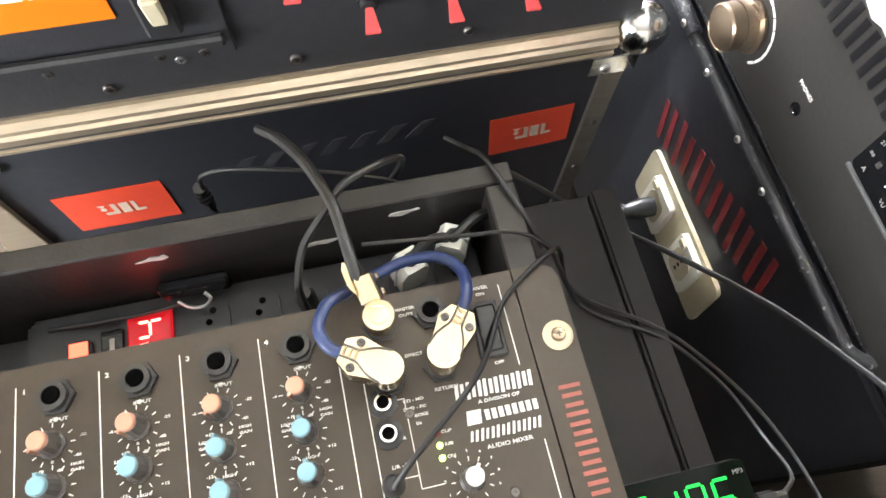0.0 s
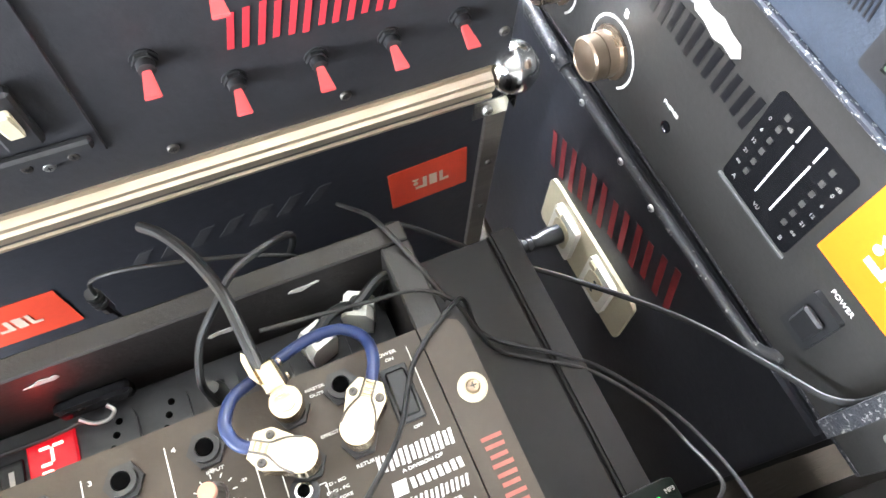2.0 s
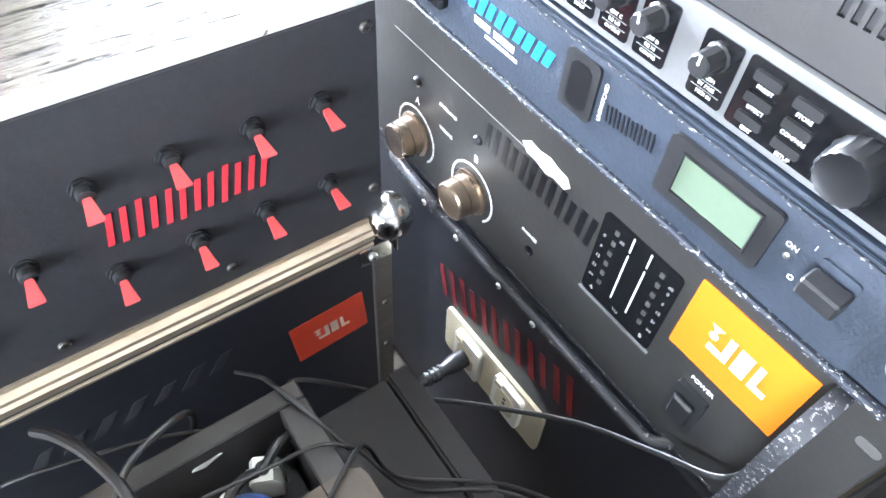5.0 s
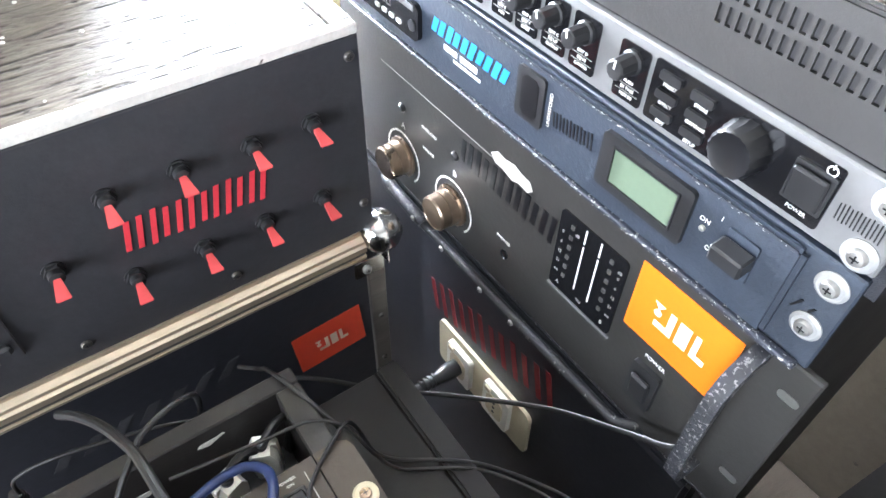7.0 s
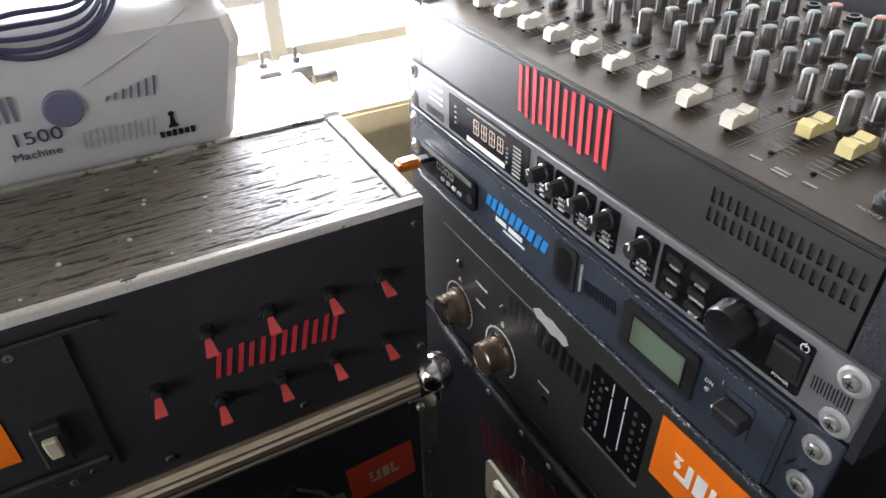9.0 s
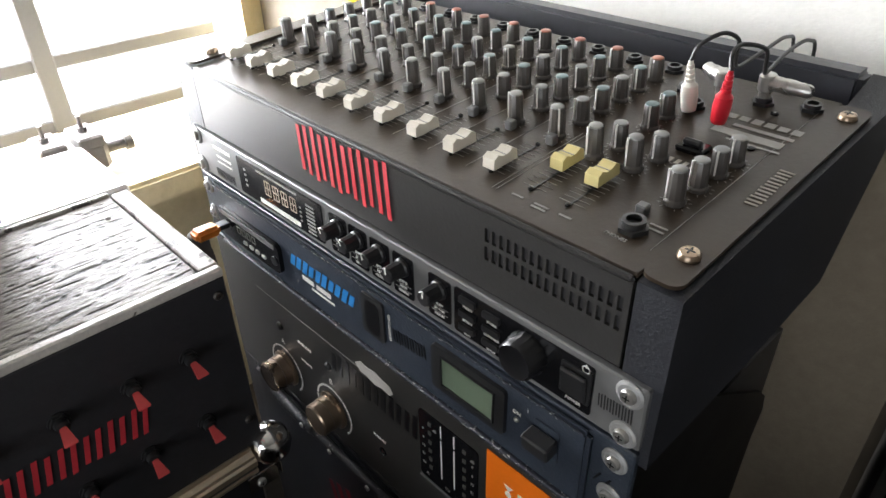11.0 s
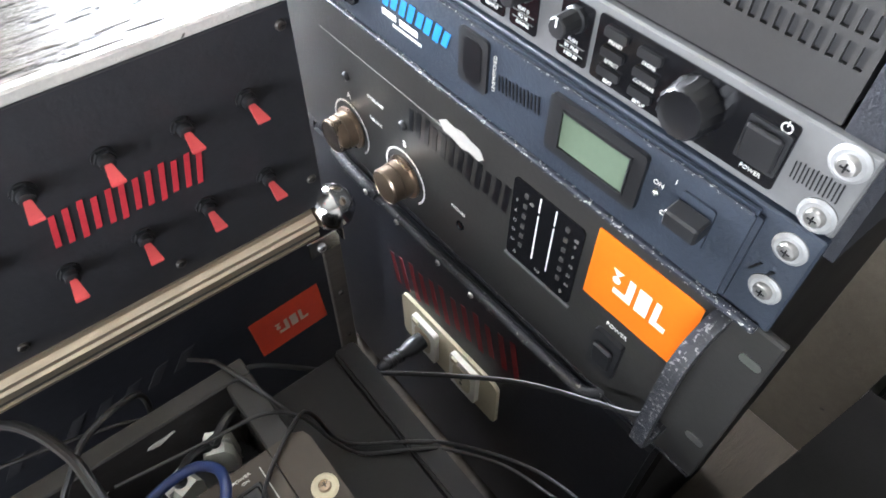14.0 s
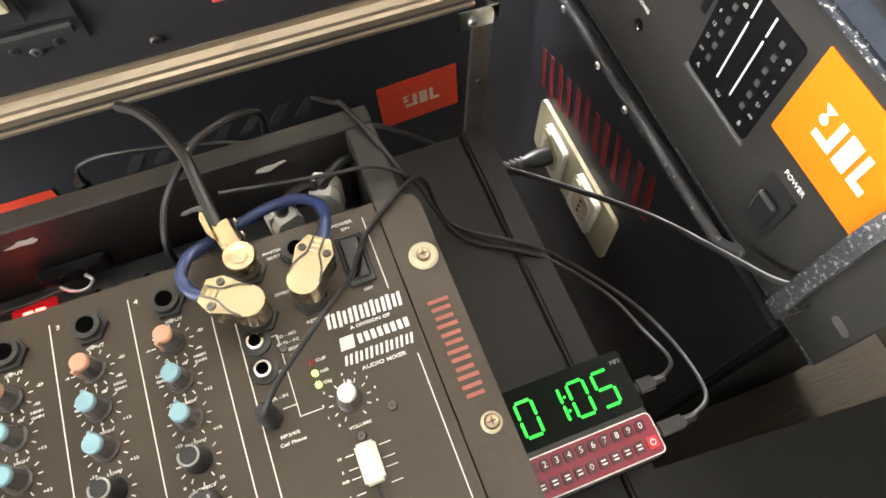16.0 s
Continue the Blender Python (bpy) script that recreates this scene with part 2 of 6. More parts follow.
def weathered_board(z0, z1):
    """Lighter ridges over darker grooves, told apart by the height of the relief."""
    m = material("weathered_board", (0.105, 0.095, 0.082), 0.46, vary=0.5, bump=0.5, scale=40, stretch=(0.15, 1.4, 1), depth=0.003)
    nt = m.node_tree
    bsdf = nt.nodes["Principled BSDF"]
    geo = nt.nodes.new("ShaderNodeNewGeometry")
    sep = nt.nodes.new("ShaderNodeSeparateXYZ")
    nt.links.new(geo.outputs["Position"], sep.inputs[0])
    rng = nt.nodes.new("ShaderNodeMapRange")
    rng.inputs["From Min"].default_value, rng.inputs["From Max"].default_value = z0, z1
    nt.links.new(sep.outputs["Z"], rng.inputs["Value"])
    ramp = nt.nodes.new("ShaderNodeValToRGB")
    ramp.color_ramp.elements[0].position, ramp.color_ramp.elements[0].color = 0.2, (0.14, 0.12, 0.10, 1)
    ramp.color_ramp.elements[1].position, ramp.color_ramp.elements[1].color = 0.95, (1.5, 1.45, 1.38, 1)
    nt.links.new(rng.outputs["Result"], ramp.inputs["Fac"])
    mix = nt.nodes.new("ShaderNodeMix")
    mix.data_type, mix.blend_type = "RGBA", "MULTIPLY"
    mix.inputs["Factor"].default_value = 1.0
    old = bsdf.inputs["Base Color"].links[0].from_socket
    nt.links.new(old, mix.inputs["A"])
    nt.links.new(ramp.outputs["Color"], mix.inputs["B"])
    nt.links.new(mix.outputs["Result"], bsdf.inputs["Base Color"])
    return m


WOOD_DARK = weathered_board(1.0382, 1.0393)
WOOD_DARK.node_tree.nodes["Principled BSDF"].inputs["Specular IOR Level"].default_value = 0.3

# ---- mesh makers ----
COL = scene.collection


def box(x0, x1, y0, y1, z0, z1, bevel=0.0, seg=1):
    bm = bmesh.new()
    bmesh.ops.create_cube(bm, size=1)
    for v in bm.verts:
        v.co = Vector(((x0 + x1) / 2 + (x1 - x0) * v.co.x, (y0 + y1) / 2 + (y1 - y0) * v.co.y, (z0 + z1) / 2 + (z1 - z0) * v.co.z))
    if bevel:
        bmesh.ops.bevel(bm, geom=bm.edges[:], offset=bevel, segments=seg, affect="EDGES")
    return bm


def lathe(profile, seg=24, flutes=0.0):
    """Solid of revolution about z: profile of (radius, height), flutes: relative depth of every second rib."""
    bm = bmesh.new()
    rings = []
    for r, h in profile:
        rings.append([bm.verts.new((r * (1 - (flutes if i % 2 and r > 1e-5 else 0)) * math.cos(2 * math.pi * i / seg),
                                    r * (1 - (flutes if i % 2 and r > 1e-5 else 0)) * math.sin(2 * math.pi * i / seg), h)) for i in range(seg)])
    for a, b in zip(rings, rings[1:]):
        for i in range(seg):
            bm.faces.new((a[i], a[(i + 1) % seg], b[(i + 1) % seg], b[i]))
    bm.faces.new(rings[0][::-1])
    bm.faces.new(rings[-1])
    return bm


def prism(outline, h0, h1, bevel=0.0):
    """A plate from a flat outline in x, y between two heights."""
    bm = bmesh.new()
    low = [bm.verts.new((x, y, h0)) for x, y in outline]
    top = [bm.verts.new((x, y, h1)) for x, y in outline]
    n = len(outline)
    bm.faces.new(low[::-1])
    bm.faces.new(top)
    for i in range(n):
        bm.faces.new((low[i], low[(i + 1) % n], top[(i + 1) % n], top[i]))
    bmesh.ops.recalc_face_normals(bm, faces=bm.faces[:])
    if bevel:
        bmesh.ops.bevel(bm, geom=[e for e in bm.edges if abs(e.verts[0].co.z - e.verts[1].co.z) < 1e-7 and e.verts[0].co.z == max(h0, h1)],
                        offset=bevel, segments=2, affect="EDGES")
    return bm


def rounded(w, h, r, seg=5, cx=0.0, cy=0.0):
    pts = []
    for k, (sx, sy) in enumerate(((1, 1), (-1, 1), (-1, -1), (1, -1))):
        for i in range(seg + 1):
            a = math.pi / 2 * (k + i / seg)
            pts.append((cx + sx * (w / 2 - r) + r * math.cos(a), cy + sy * (h / 2 - r) + r * math.sin(a)))
    return pts


def tube(points, r, seg=8, steps=6, flat=1.0):
    """A cable through points, smoothed by a Catmull-Rom curve."""
    pts = [Vector(p) for p in points]
    ext = [pts[0] * 2 - pts[1]] + pts + [pts[-1] * 2 - pts[-2]]
    line = []
    for i in range(1, len(ext) - 2):
        p0, p1, p2, p3 = ext[i - 1:i + 3]
        for k in range(steps):
            t = k / steps
            line.append(0.5 * ((2 * p1) + (p2 - p0) * t + (2 * p0 - 5 * p1 + 4 * p2 - p3) * t * t + (3 * p1 - p0 - 3 * p2 + p3) * t ** 3))
    line.append(pts[-1])
    bm = bmesh.new()
    rings, side = [], None
    for i, p in enumerate(line):
        d = (line[min(i + 1, len(line) - 1)] - line[max(i - 1, 0)]).normalized()
        ref = side if side else (Vector((0, 0, 1)) if abs(d.z) < 0.9 else Vector((1, 0, 0)))
        u = (ref - d * ref.dot(d)).normalized()
        side = u
        w = d.cross(u)
        rings.append([bm.verts.new(p + r * (u * math.cos(2 * math.pi * k / seg) * flat + w * math.sin(2 * math.pi * k / seg))) for k in range(seg)])
    for a, b in zip(rings, rings[1:]):
        for k in range(seg):
            bm.faces.new((a[k], a[(k + 1) % seg], b[(k + 1) % seg], b[k]))
    bm.faces.new(rings[0][::-1])
    bm.faces.new(rings[-1])
    bmesh.ops.recalc_face_normals(bm, faces=bm.faces[:])
    return bm


def join(*bms):
    """Several pieces of one part in one mesh."""
    out = bmesh.new()
    for b in bms:
        me = bpy.data.meshes.new("tmp")
        b.to_mesh(me)
        b.free()
        out.from_mesh(me)
        bpy.data.meshes.remove(me)
    return out


def moved(bm, m):
    bmesh.ops.transform(bm, matrix=m, verts=bm.verts[:])
    return bm


def mesh_of(bm, mat, smooth=True, name="mesh"):
    me = bpy.data.meshes.new(name)
    bm.to_mesh(me)
    bm.free()
    me.materials.append(mat)
    if smooth:
        me.shade_smooth()
        me.set_sharp_from_angle(angle=radians(35))
    return me


def thing(name, at, label, category, group="", kind=""):
    ob = new(name)
    ob.empty_display_size = 0.02
    ob.location = at
    return tagged(ob, label, category, group, kind)


def part(name, bm, mat, parent, label="", m=None, smooth=True):
    """Links a bmesh (or a ready mesh) as one object under a thing or a part; m places it in the world."""
    if isinstance(bm, list):
        for b in bm:
            ob = part(name, b, mat, parent, label, m, smooth)
        return ob
    me = bm if isinstance(bm, bpy.types.Mesh) else mesh_of(bm, mat, smooth, name)
    ob = new(name, me)
    if parent is not None:
        ob.parent = parent
        up = parent
        ob.matrix_parent_inverse = (up.matrix_basis if up.parent is None else Matrix.Translation((0, 0, 0)) @ up.matrix_basis).inverted()
    if m is not None:
        ob.matrix_basis = m
    if label:
        ob["label"] = label
    if name in ("fader_scale", "dial_scale", "dial_ring", "panel_print", "window_print", "panel_rule"):
        ob["kind"] = "stuff"
    return ob


TEXTS = {}


def writing(text, size, mat, depth=0.0002, shear=0.0, wide=1.0, bold=0.0):
    """A mesh of words in the built-in font, centred."""
    key = (text, size, mat.name, shear, wide, bold)
    if key not in TEXTS:
        cu = bpy.data.curves.new("words", "FONT")
        cu.body, cu.size, cu.extrude, cu.align_x, cu.align_y, cu.shear, cu.resolution_u, cu.offset = text, size, depth, "CENTER", "CENTER", shear, 3, bold
        tmp = bpy.data.objects.new("tmp_words", cu)
        COL.objects.link(tmp)
        bpy.context.view_layer.update()
        me = bpy.data.meshes.new_from_object(tmp.evaluated_get(bpy.context.evaluated_depsgraph_get()))
        bpy.data.objects.remove(tmp)
        me.transform(Matrix.Diagonal((wide, 1, 1, 1)))
        me.materials.clear()
        me.materials.append(mat)
        TEXTS[key] = me
    return TEXTS[key]


def axes(o, x, y, z):
    m = Matrix((x, y, z)).transposed().to_4x4()
    m.translation = o
    return m


def on_rack(y, z, x=0.0, turn=0.0):
    """On the rack's front: text runs towards -y, faces -x."""
    return axes((x, y, z), (0, -1, 0), (0, 0, 1), (-1, 0, 0)) @ pose(0, 0, 0, 0, 0, turn)


def on_left(x, z, y=0.345, turn=0.0):
    """On the left case's front: text runs towards +x, faces -y."""
    return axes((x, y, z), (1, 0, 0), (0, 0, 1), (0, -1, 0)) @ pose(0, 0, 0, 0, 0, turn)


def on_top(x, y, z=0.88, turn=0.0):
    return pose(x, y, z, 0, 0, turn)


def bars(w, h, n, thick=0.0003, stroke=0.5, slant=0.0, hollow=False):
    """Plain upright bars in the place of a name: n pairs of strokes over width w and height h."""
    out = []
    cell = w / n
    for i in range(n):
        for k in ((0.24, 0.72) if hollow else (0.45,)):
            cx = -w / 2 + cell * (i + k)
            s = cell * (stroke * 0.36 if hollow else stroke)
            hh = h * (1 - 0.08 * ((i * 7 + int(k * 10)) % 3))
            out.append(prism([(cx - s / 2 - slant * hh / 2, -hh / 2), (cx + s / 2 - slant * hh / 2, -hh / 2), (cx + s / 2 + slant * hh / 2, hh / 2), (cx - s / 2 + slant * hh / 2, hh / 2)], 0, thick))
    return out


def flat_bars(rows, thick=0.0003, joined=True):
    """Lines of unreadable print: (cx, cy, w, h) each."""
    out = [box(cx - w / 2, cx + w / 2, cy - h / 2, cy + h / 2, 0, thick) for cx, cy, w, h in rows]
    return join(*out) if joined else out


def maker_mark(s, thick=0.0003):
    """A maker's mark as plain shapes: a wedge over a dot, then three blocks with feet."""
    dot = [(-1.25 * s + 0.22 * s * math.cos(a * math.pi / 8), 0.12 * s + 0.22 * s * math.sin(a * math.pi / 8)) for a in range(16)]
    return join(prism([(-1.55 * s, 0.75 * s), (-1.25 * s, 0.35 * s), (-0.95 * s, 0.75 * s)], 0, thick), prism(dot, 0, thick),
                box(-0.62 * s, -0.27 * s, -0.75 * s, 0.75 * s, 0, thick), box(-1.3 * s, -0.6 * s, -0.75 * s, -0.4 * s, 0, thick),
                box(-0.05 * s, 0.62 * s, -0.75 * s, 0.75 * s, 0, thick),
                box(0.85 * s, 1.15 * s, -0.75 * s, 0.75 * s, 0, thick), box(1.15 * s, 1.65 * s, -0.75 * s, -0.42 * s, 0, thick))


def screw_mesh(r, mat):
    head = lathe([(r, 0), (r, r * 0.25), (r * 0.8, r * 0.55), (r * 0.3, r * 0.62)], 16)
    return mesh_of(head, mat)


def cross_mesh(r):
    h = r * 0.66
    return mesh_of(join(box(-r * 0.45, r * 0.45, -r * 0.08, r * 0.08, h - 0.0006, h), box(-r * 0.08, r * 0.08, -r * 0.45, r * 0.45, h - 0.0006, h + 0.0001)), INK_BLACK, False)


def screw(parent, m, r, mat=None, washer=0.0, washer_mat=None, name="screw"):
    mat = mat or STEEL
    key = ("screw", r, mat.name)
    if key not in TEXTS:
        TEXTS[key] = screw_mesh(r, mat)
        TEXTS[key, 1] = cross_mesh(r)
    lift = 0.0
    if washer:
        wk = ("washer", washer, (washer_mat or STEEL).name)
        if wk not in TEXTS:
            TEXTS[wk] = mesh_of(lathe([(washer, 0), (washer, 0.0008), (washer * 0.8, 0.0018), (washer * 0.55, 0.0016)], 24), washer_mat or STEEL)
        part("washer", TEXTS[wk], None, parent, m=m)
        lift = 0.0015
    s = part(name, TEXTS[key], None, parent, m=m @ pose(0, 0, lift))
    c = new("slot", TEXTS[key, 1])
    c.parent = s
    return s

# ---- the room ----
def plain(name, bm, mat, label, category):
    ob = part(name, bm, mat, None, smooth=False)
    return tagged(ob, label, category, kind="structure")


plain("floor", box(-3.2, 1.3, -3.0, 1.5, -0.1, 0.0), FLOOR_MAT, "grey cement floor of the workshop", "floor")
plain("ceiling", box(-3.2, 1.3, -3.0, 1.5, 2.6, 2.7), CEILING, "unseen grey ceiling, toned down to cut bounce light", "ceiling")
plain("wall_dado", box(0.366, 0.55, -0.062, 1.1, 0.0, 1.13), DADO, "lower wall in scuffed brown paint", "wall")
plain("wall_east", box(0.37, 0.55, -0.062, 1.1, 1.132, 2.6), PLASTER, "rough white plaster wall behind the rack", "wall")
plain("wall_recess", box(1.1, 1.3, -3.0, -0.062, 0.0, 2.6), GREY_WALL, "plain rendered wall of the recess beside the rack", "wall")
plain("wall_recess_side", box(0.551, 1.1, -0.062, 0.08, 0.0, 2.6), GREY_WALL, "plain rendered side wall of the recess", "wall")
# South wall is out of view, added with a tone that sets the bounce.
plain("wall_south", box(-3.2, 1.3, -3.2, -3.0, 0.0, 2.6), GREY_WALL, "unseen grey wall, toned for bounce light", "wall")
# Unseen west walls round an opening added for the fill lamp.
plain("wall_west_near", box(-3.4, -3.2, -3.0, -1.7, 0.0, 2.6), GREY_WALL, "unseen grey wall beside an opening added for fill light", "wall")
plain("wall_west_far", box(-3.4, -3.2, 0.1, 1.5, 0.0, 2.6), GREY_WALL, "unseen grey wall beside an opening added for fill light", "wall")
plain("wall_west_head", box(-3.4, -3.2, -1.7, 0.1, 2.3, 2.6), GREY_WALL, "unseen wall over an opening added for fill light", "wall")
plain("wall_north_low", box(-3.2, 0.37, 0.97, 1.3, 0.0, 0.868), CONCRETE, "ochre rendered wall under the window", "wall")
plain("wall_north_left", box(-3.2, -0.75, 1.1, 1.3, 0.872, 2.6), CONCRETE, "ochre rendered wall beside the window", "wall")
plain("wall_north_right", box(0.47, 0.55, 1.1, 1.3, 0.872, 2.6), CONCRETE, "ochre rendered wall beside the window", "wall")
plain("wall_north_head", box(-0.75, 0.47, 1.1, 1.3, 2.1, 2.6), CONCRETE, "ochre rendered wall over the window", "wall")
plain("wall_pier", box(0.33, 0.47, 0.98, 1.1, 0.872, 2.6), CONCRETE, "ochre rendered pier at the window's side", "wall")
sill = box(-0.9, 0.369, 0.86, 1.12, 0.84, 0.884, 0.006, 2)
plain("window_sill", sill, CONCRETE, "wide ochre concrete window sill with worn edge", "window sill")

win = thing("window_1", (-0.14, 1.16, 0.9), "grey steel casement window full of glaring daylight", "window", kind="structure")
for x in (-0.745, -0.35, 0.045, 0.46):
    part("mullion", box(x - 0.017, x + 0.017, 1.135, 1.175, 0.888, 2.09, 0.003), FRAME_GREY, win)
for z in (0.900, 1.005, 1.45, 2.08):
    part("glazing_bar", box(-0.745, 0.46, 1.140, 1.170, z - 0.012, z + 0.012, 0.003), FRAME_GREY, win)

plain("backdrop", box(-4.0, 4.0, 2.6, 2.62, -1.0, 4.0), material("sky_glare", (0.96, 0.98, 1.0), 1.0, vary=0.0, bump=0, emit=4.0), "overcast white sky glare outside the window", "backdrop")

bench = thing("workbench", (-0.4, 0.2, 0), "brown plank workbench that carries the equipment", "workbench")
part("top", box(-1.3, 0.36, -0.75, 0.85, 0.385, 0.42, 0.003), BENCH, bench)
for bx, by in ((-1.24, -0.69), (0.30, -0.69), (-1.24, 0.79), (0.30, 0.79)):
    part("leg", box(bx - 0.04, bx + 0.04, by - 0.04, by + 0.04, 0.0, 0.385, 0.004), BENCH, bench)

# ---- the tall rack on the right ----
TUNE = 0.4826
rack = thing("equipment_rack", (0.15, 0.24, 0.42), "black painted wooden equipment rack full of audio units", "rack")


def side_plate(outline, y0, y1, bevel=0.003):
    return moved(prism(outline, 0, abs(y1 - y0), bevel), axes((0, y0, 0), (1, 0, 0), (0, 0, 1), (0, -1, 0)))


LOW_SIDE = [(0.004, 0.42), (0.235, 0.42), (0.252, 0.86), (0.259, 0.893), (0.252, 0.915), (0.235, 0.932), (0.105, 1.02), (0.10, 1.049), (0.004, 1.049)]
UP_SIDE = [(0.004, 1.0495), (0.12, 1.0495), (0.232, 1.056), (0.252, 1.09), (0.288, 1.15), (0.292, 1.186), (0.285, 1.191), (0.25, 1.1795), (0.004, 1.1625)]
part("side_board", side_plate(LOW_SIDE, 0.0132, 0.0095), SATIN, rack)
part("side_board", side_plate(LOW_SIDE, TUNE + 0.012, TUNE - 0.012), CASE_BLACK, rack)
part("upper_side_board", side_plate(UP_SIDE, 0.0185, -0.005), TEXTURED, rack, "textured black upper side board")
part("upper_side_board", side_plate(UP_SIDE, TUNE + 0.012, TUNE - 0.019), TEXTURED, rack, "textured black upper side board")
part("back_board", box(0.266, 0.290, 0.019, TUNE - 0.020, 1.11, 1.194, 0.004, 2), CASE_BLUE, rack, "blue-black back rim behind the mixer")
part("rear_panel", box(0.222, 0.234, 0.013, TUNE - 0.013, 0.44, 0.75), CASE_BLACK, rack)
part("shelf", box(0.02, 0.234, 0.013, TUNE - 0.013, 0.424, 0.44), CASE_BLACK, rack)

# lower front with the mains outlets
front = thing("outlet_case", (0.15, 0.23, 0.44), "black case front with mains outlets and faded red lettering", "case")
part("front_panel", box(0.0, 0.20, 0.0135, TUNE - 0.0135, 0.4402, 0.816, 0.004, 2), CASE_BLUE, front)
lip = tube([(0.002, 0.413, 0.826), (-0.008, 0.402, 0.820), (-0.009, 0.38, 0.819), (-0.009, 0.24, 0.821), (-0.009, 0.10, 0.824), (-0.008, 0.078, 0.825), (0.002, 0.066, 0.828)], 0.0046, 12, 8)
part("rolled_lip", lip, WORN_BAR, front, "chipped black rolled lip")
part("worn_end", tube([(-0.006, 0.408, 0.8275), (-0.0095, 0.400, 0.8285), (-0.0105, 0.385, 0.8265), (-0.0105, 0.350, 0.8240), (-0.0095, 0.335, 0.8215)], 0.0062, 12, 8), WORN_BLACK, front, "lip end rubbed to bare metal")
for y in (0.297, 0.238, 0.195, 0.345):
    screw(front, on_rack(y, 0.824, -0.0155), 0.0030, STEEL)
part("painted_bar", bars(0.20, 0.05, 6, hollow=True, stroke=0.6), RED_DULL, front, "faded red bar of spray paint", on_rack(0.238, 0.738, -0.0004, 14), False)
plate = part("outlet_plate", moved(prism(rounded(0.152, 0.070, 0.008), 0, 0.004, 0.0015), on_rack(0.237, 0.658, -0.0003, 2)), CREAM, front, "yellowed cream outlet plate")
for y, z in ((0.270, 0.656), (0.206, 0.662)):
    mod = part("outlet_module", moved(prism(rounded(0.040, 0.052, 0.004), 0.004, 0.010, 0.0015), on_rack(y, z, -0.0003)), WHITE_PLASTIC, front)
    part("socket_recess", moved(prism(rounded(0.026, 0.034, 0.009), 0.0102, 0.0112), on_rack(y, z, -0.0003)), CREAM, mod)
    for dz in (-0.008, 0.0, 0.008):
        part("pin_hole", moved(lathe([(0.0021, 0.0113), (0.0021, 0.0117)], 10), on_rack(y, z + dz, -0.0003)), INK_BLACK, mod)
    part("module_tab", moved(prism(rounded(0.009, 0.006, 0.001), 0.010, 0.0125), on_rack(y + 0.011, z + 0.022, -0.0003)), CREAM, mod)

plug = thing("mains_plug", (-0.011, 0.27, 0.656), "black moulded mains plug pushed into a cream outlet", "plug")
part("body", moved(lathe([(0.0095, 0.0), (0.010, 0.012), (0.0085, 0.02), (0.0062, 0.026), (0.0062, 0.05), (0.0045, 0.056)], 18), on_rack(0.27, 0.656, -0.0115)), BLACK_PLASTIC, plug)
part("ribs", join(*[moved(lathe([(0.0078, 0.028 + i * 0.0055), (0.0078, 0.031 + i * 0.0055)], 14), on_rack(0.27, 0.656, -0.0115)) for i in range(4)]), BLACK_PLASTIC, plug)
part("cord", tube([(-0.066, 0.27, 0.656), (-0.082, 0.266, 0.650), (-0.090, 0.255, 0.62), (-0.075, 0.24, 0.56), (-0.05, 0.22, 0.48), (-0.03, 0.2, 0.424)], 0.0032), CABLE_BLACK, plug)

# power amplifier
amp = thing("power_amplifier", (0.12, 0.24, 0.823), "dark grey power amplifier with two bronze volume knobs and worn paint", "amplifier")
part("chassis", box(0.006, 0.255, 0.0135, TUNE - 0.0135, 0.828, 0.987), BLACK, amp)
part("front_plate", box(0.0, 0.0055, -0.012, TUNE + 0.004, 0.826, 0.9905, 0.0012), AMP_PAINT, amp, "dark grey brushed front plate")
part("lower_edge", box(-0.0006, -0.0001, -0.011, TUNE + 0.002, 0.8262, 0.8290), WORN_BLACK, amp, "chipped lower edge")
part("engraved_line", moved(box(-0.081, 0.081, -0.0004, 0.0004, 0, 0.0002), on_rack(0.335, 0.955, -0.0001)), INK_GREY, amp)
for y, letter in ((0.383, "A"), (0.302, "B")):
    k = part("volume_knob", moved(lathe([(0.0205, 0.0005), (0.0205, 0.003), (0.0172, 0.004), (0.0172, 0.012)], 40, 0.03), on_rack(y, 0.868)), BRASS, amp, "bronze anodised volume knob")
    part("knob_cap", moved(lathe([(0.0155, 0.012), (0.0165, 0.0125), (0.0165, 0.0215), (0.015, 0.023), (0.0145, 0.0225)], 40), on_rack(y, 0.868)), BRASS, k)
    part("dial_ring", join(*[moved(box(-0.0035, 0.0035, 0.0255, 0.0275, 0.0, 0.0003), on_rack(y, 0.868, -0.0002, a)) for a in range(-130, 131, 17)]), INK, amp)
    part("lettering", writing(letter, 0.009, INK), None, amp, m=on_rack(y - 0.001, 0.904, -0.0003))
    part("overload_lamp", moved(lathe([(0.0045, 0), (0.0045, 0.0015), (0.003, 0.0035)], 14), on_rack(y - 0.001, 0.924)), BLACK_PLASTIC, amp)
part("lettering", writing("OVERLOAD", 0.0044, INK), None, amp, m=on_rack(0.340, 0.923, -0.0003))
part("lettering", writing("VOLUME", 0.0044, INK), None, amp, m=on_rack(0.341, 0.901, -0.0003))
part("lettering", writing("PHONES", 0.0044, INK), None, amp, m=on_rack(0.232, 0.884, -0.0003))
part("phones_socket", moved(lathe([(0.0045, 0), (0.0045, 0.001), (0.0032, 0.0012), (0.0028, 0.0004)], 16), on_rack(0.229, 0.869)), BLACK_GLOSS, amp)
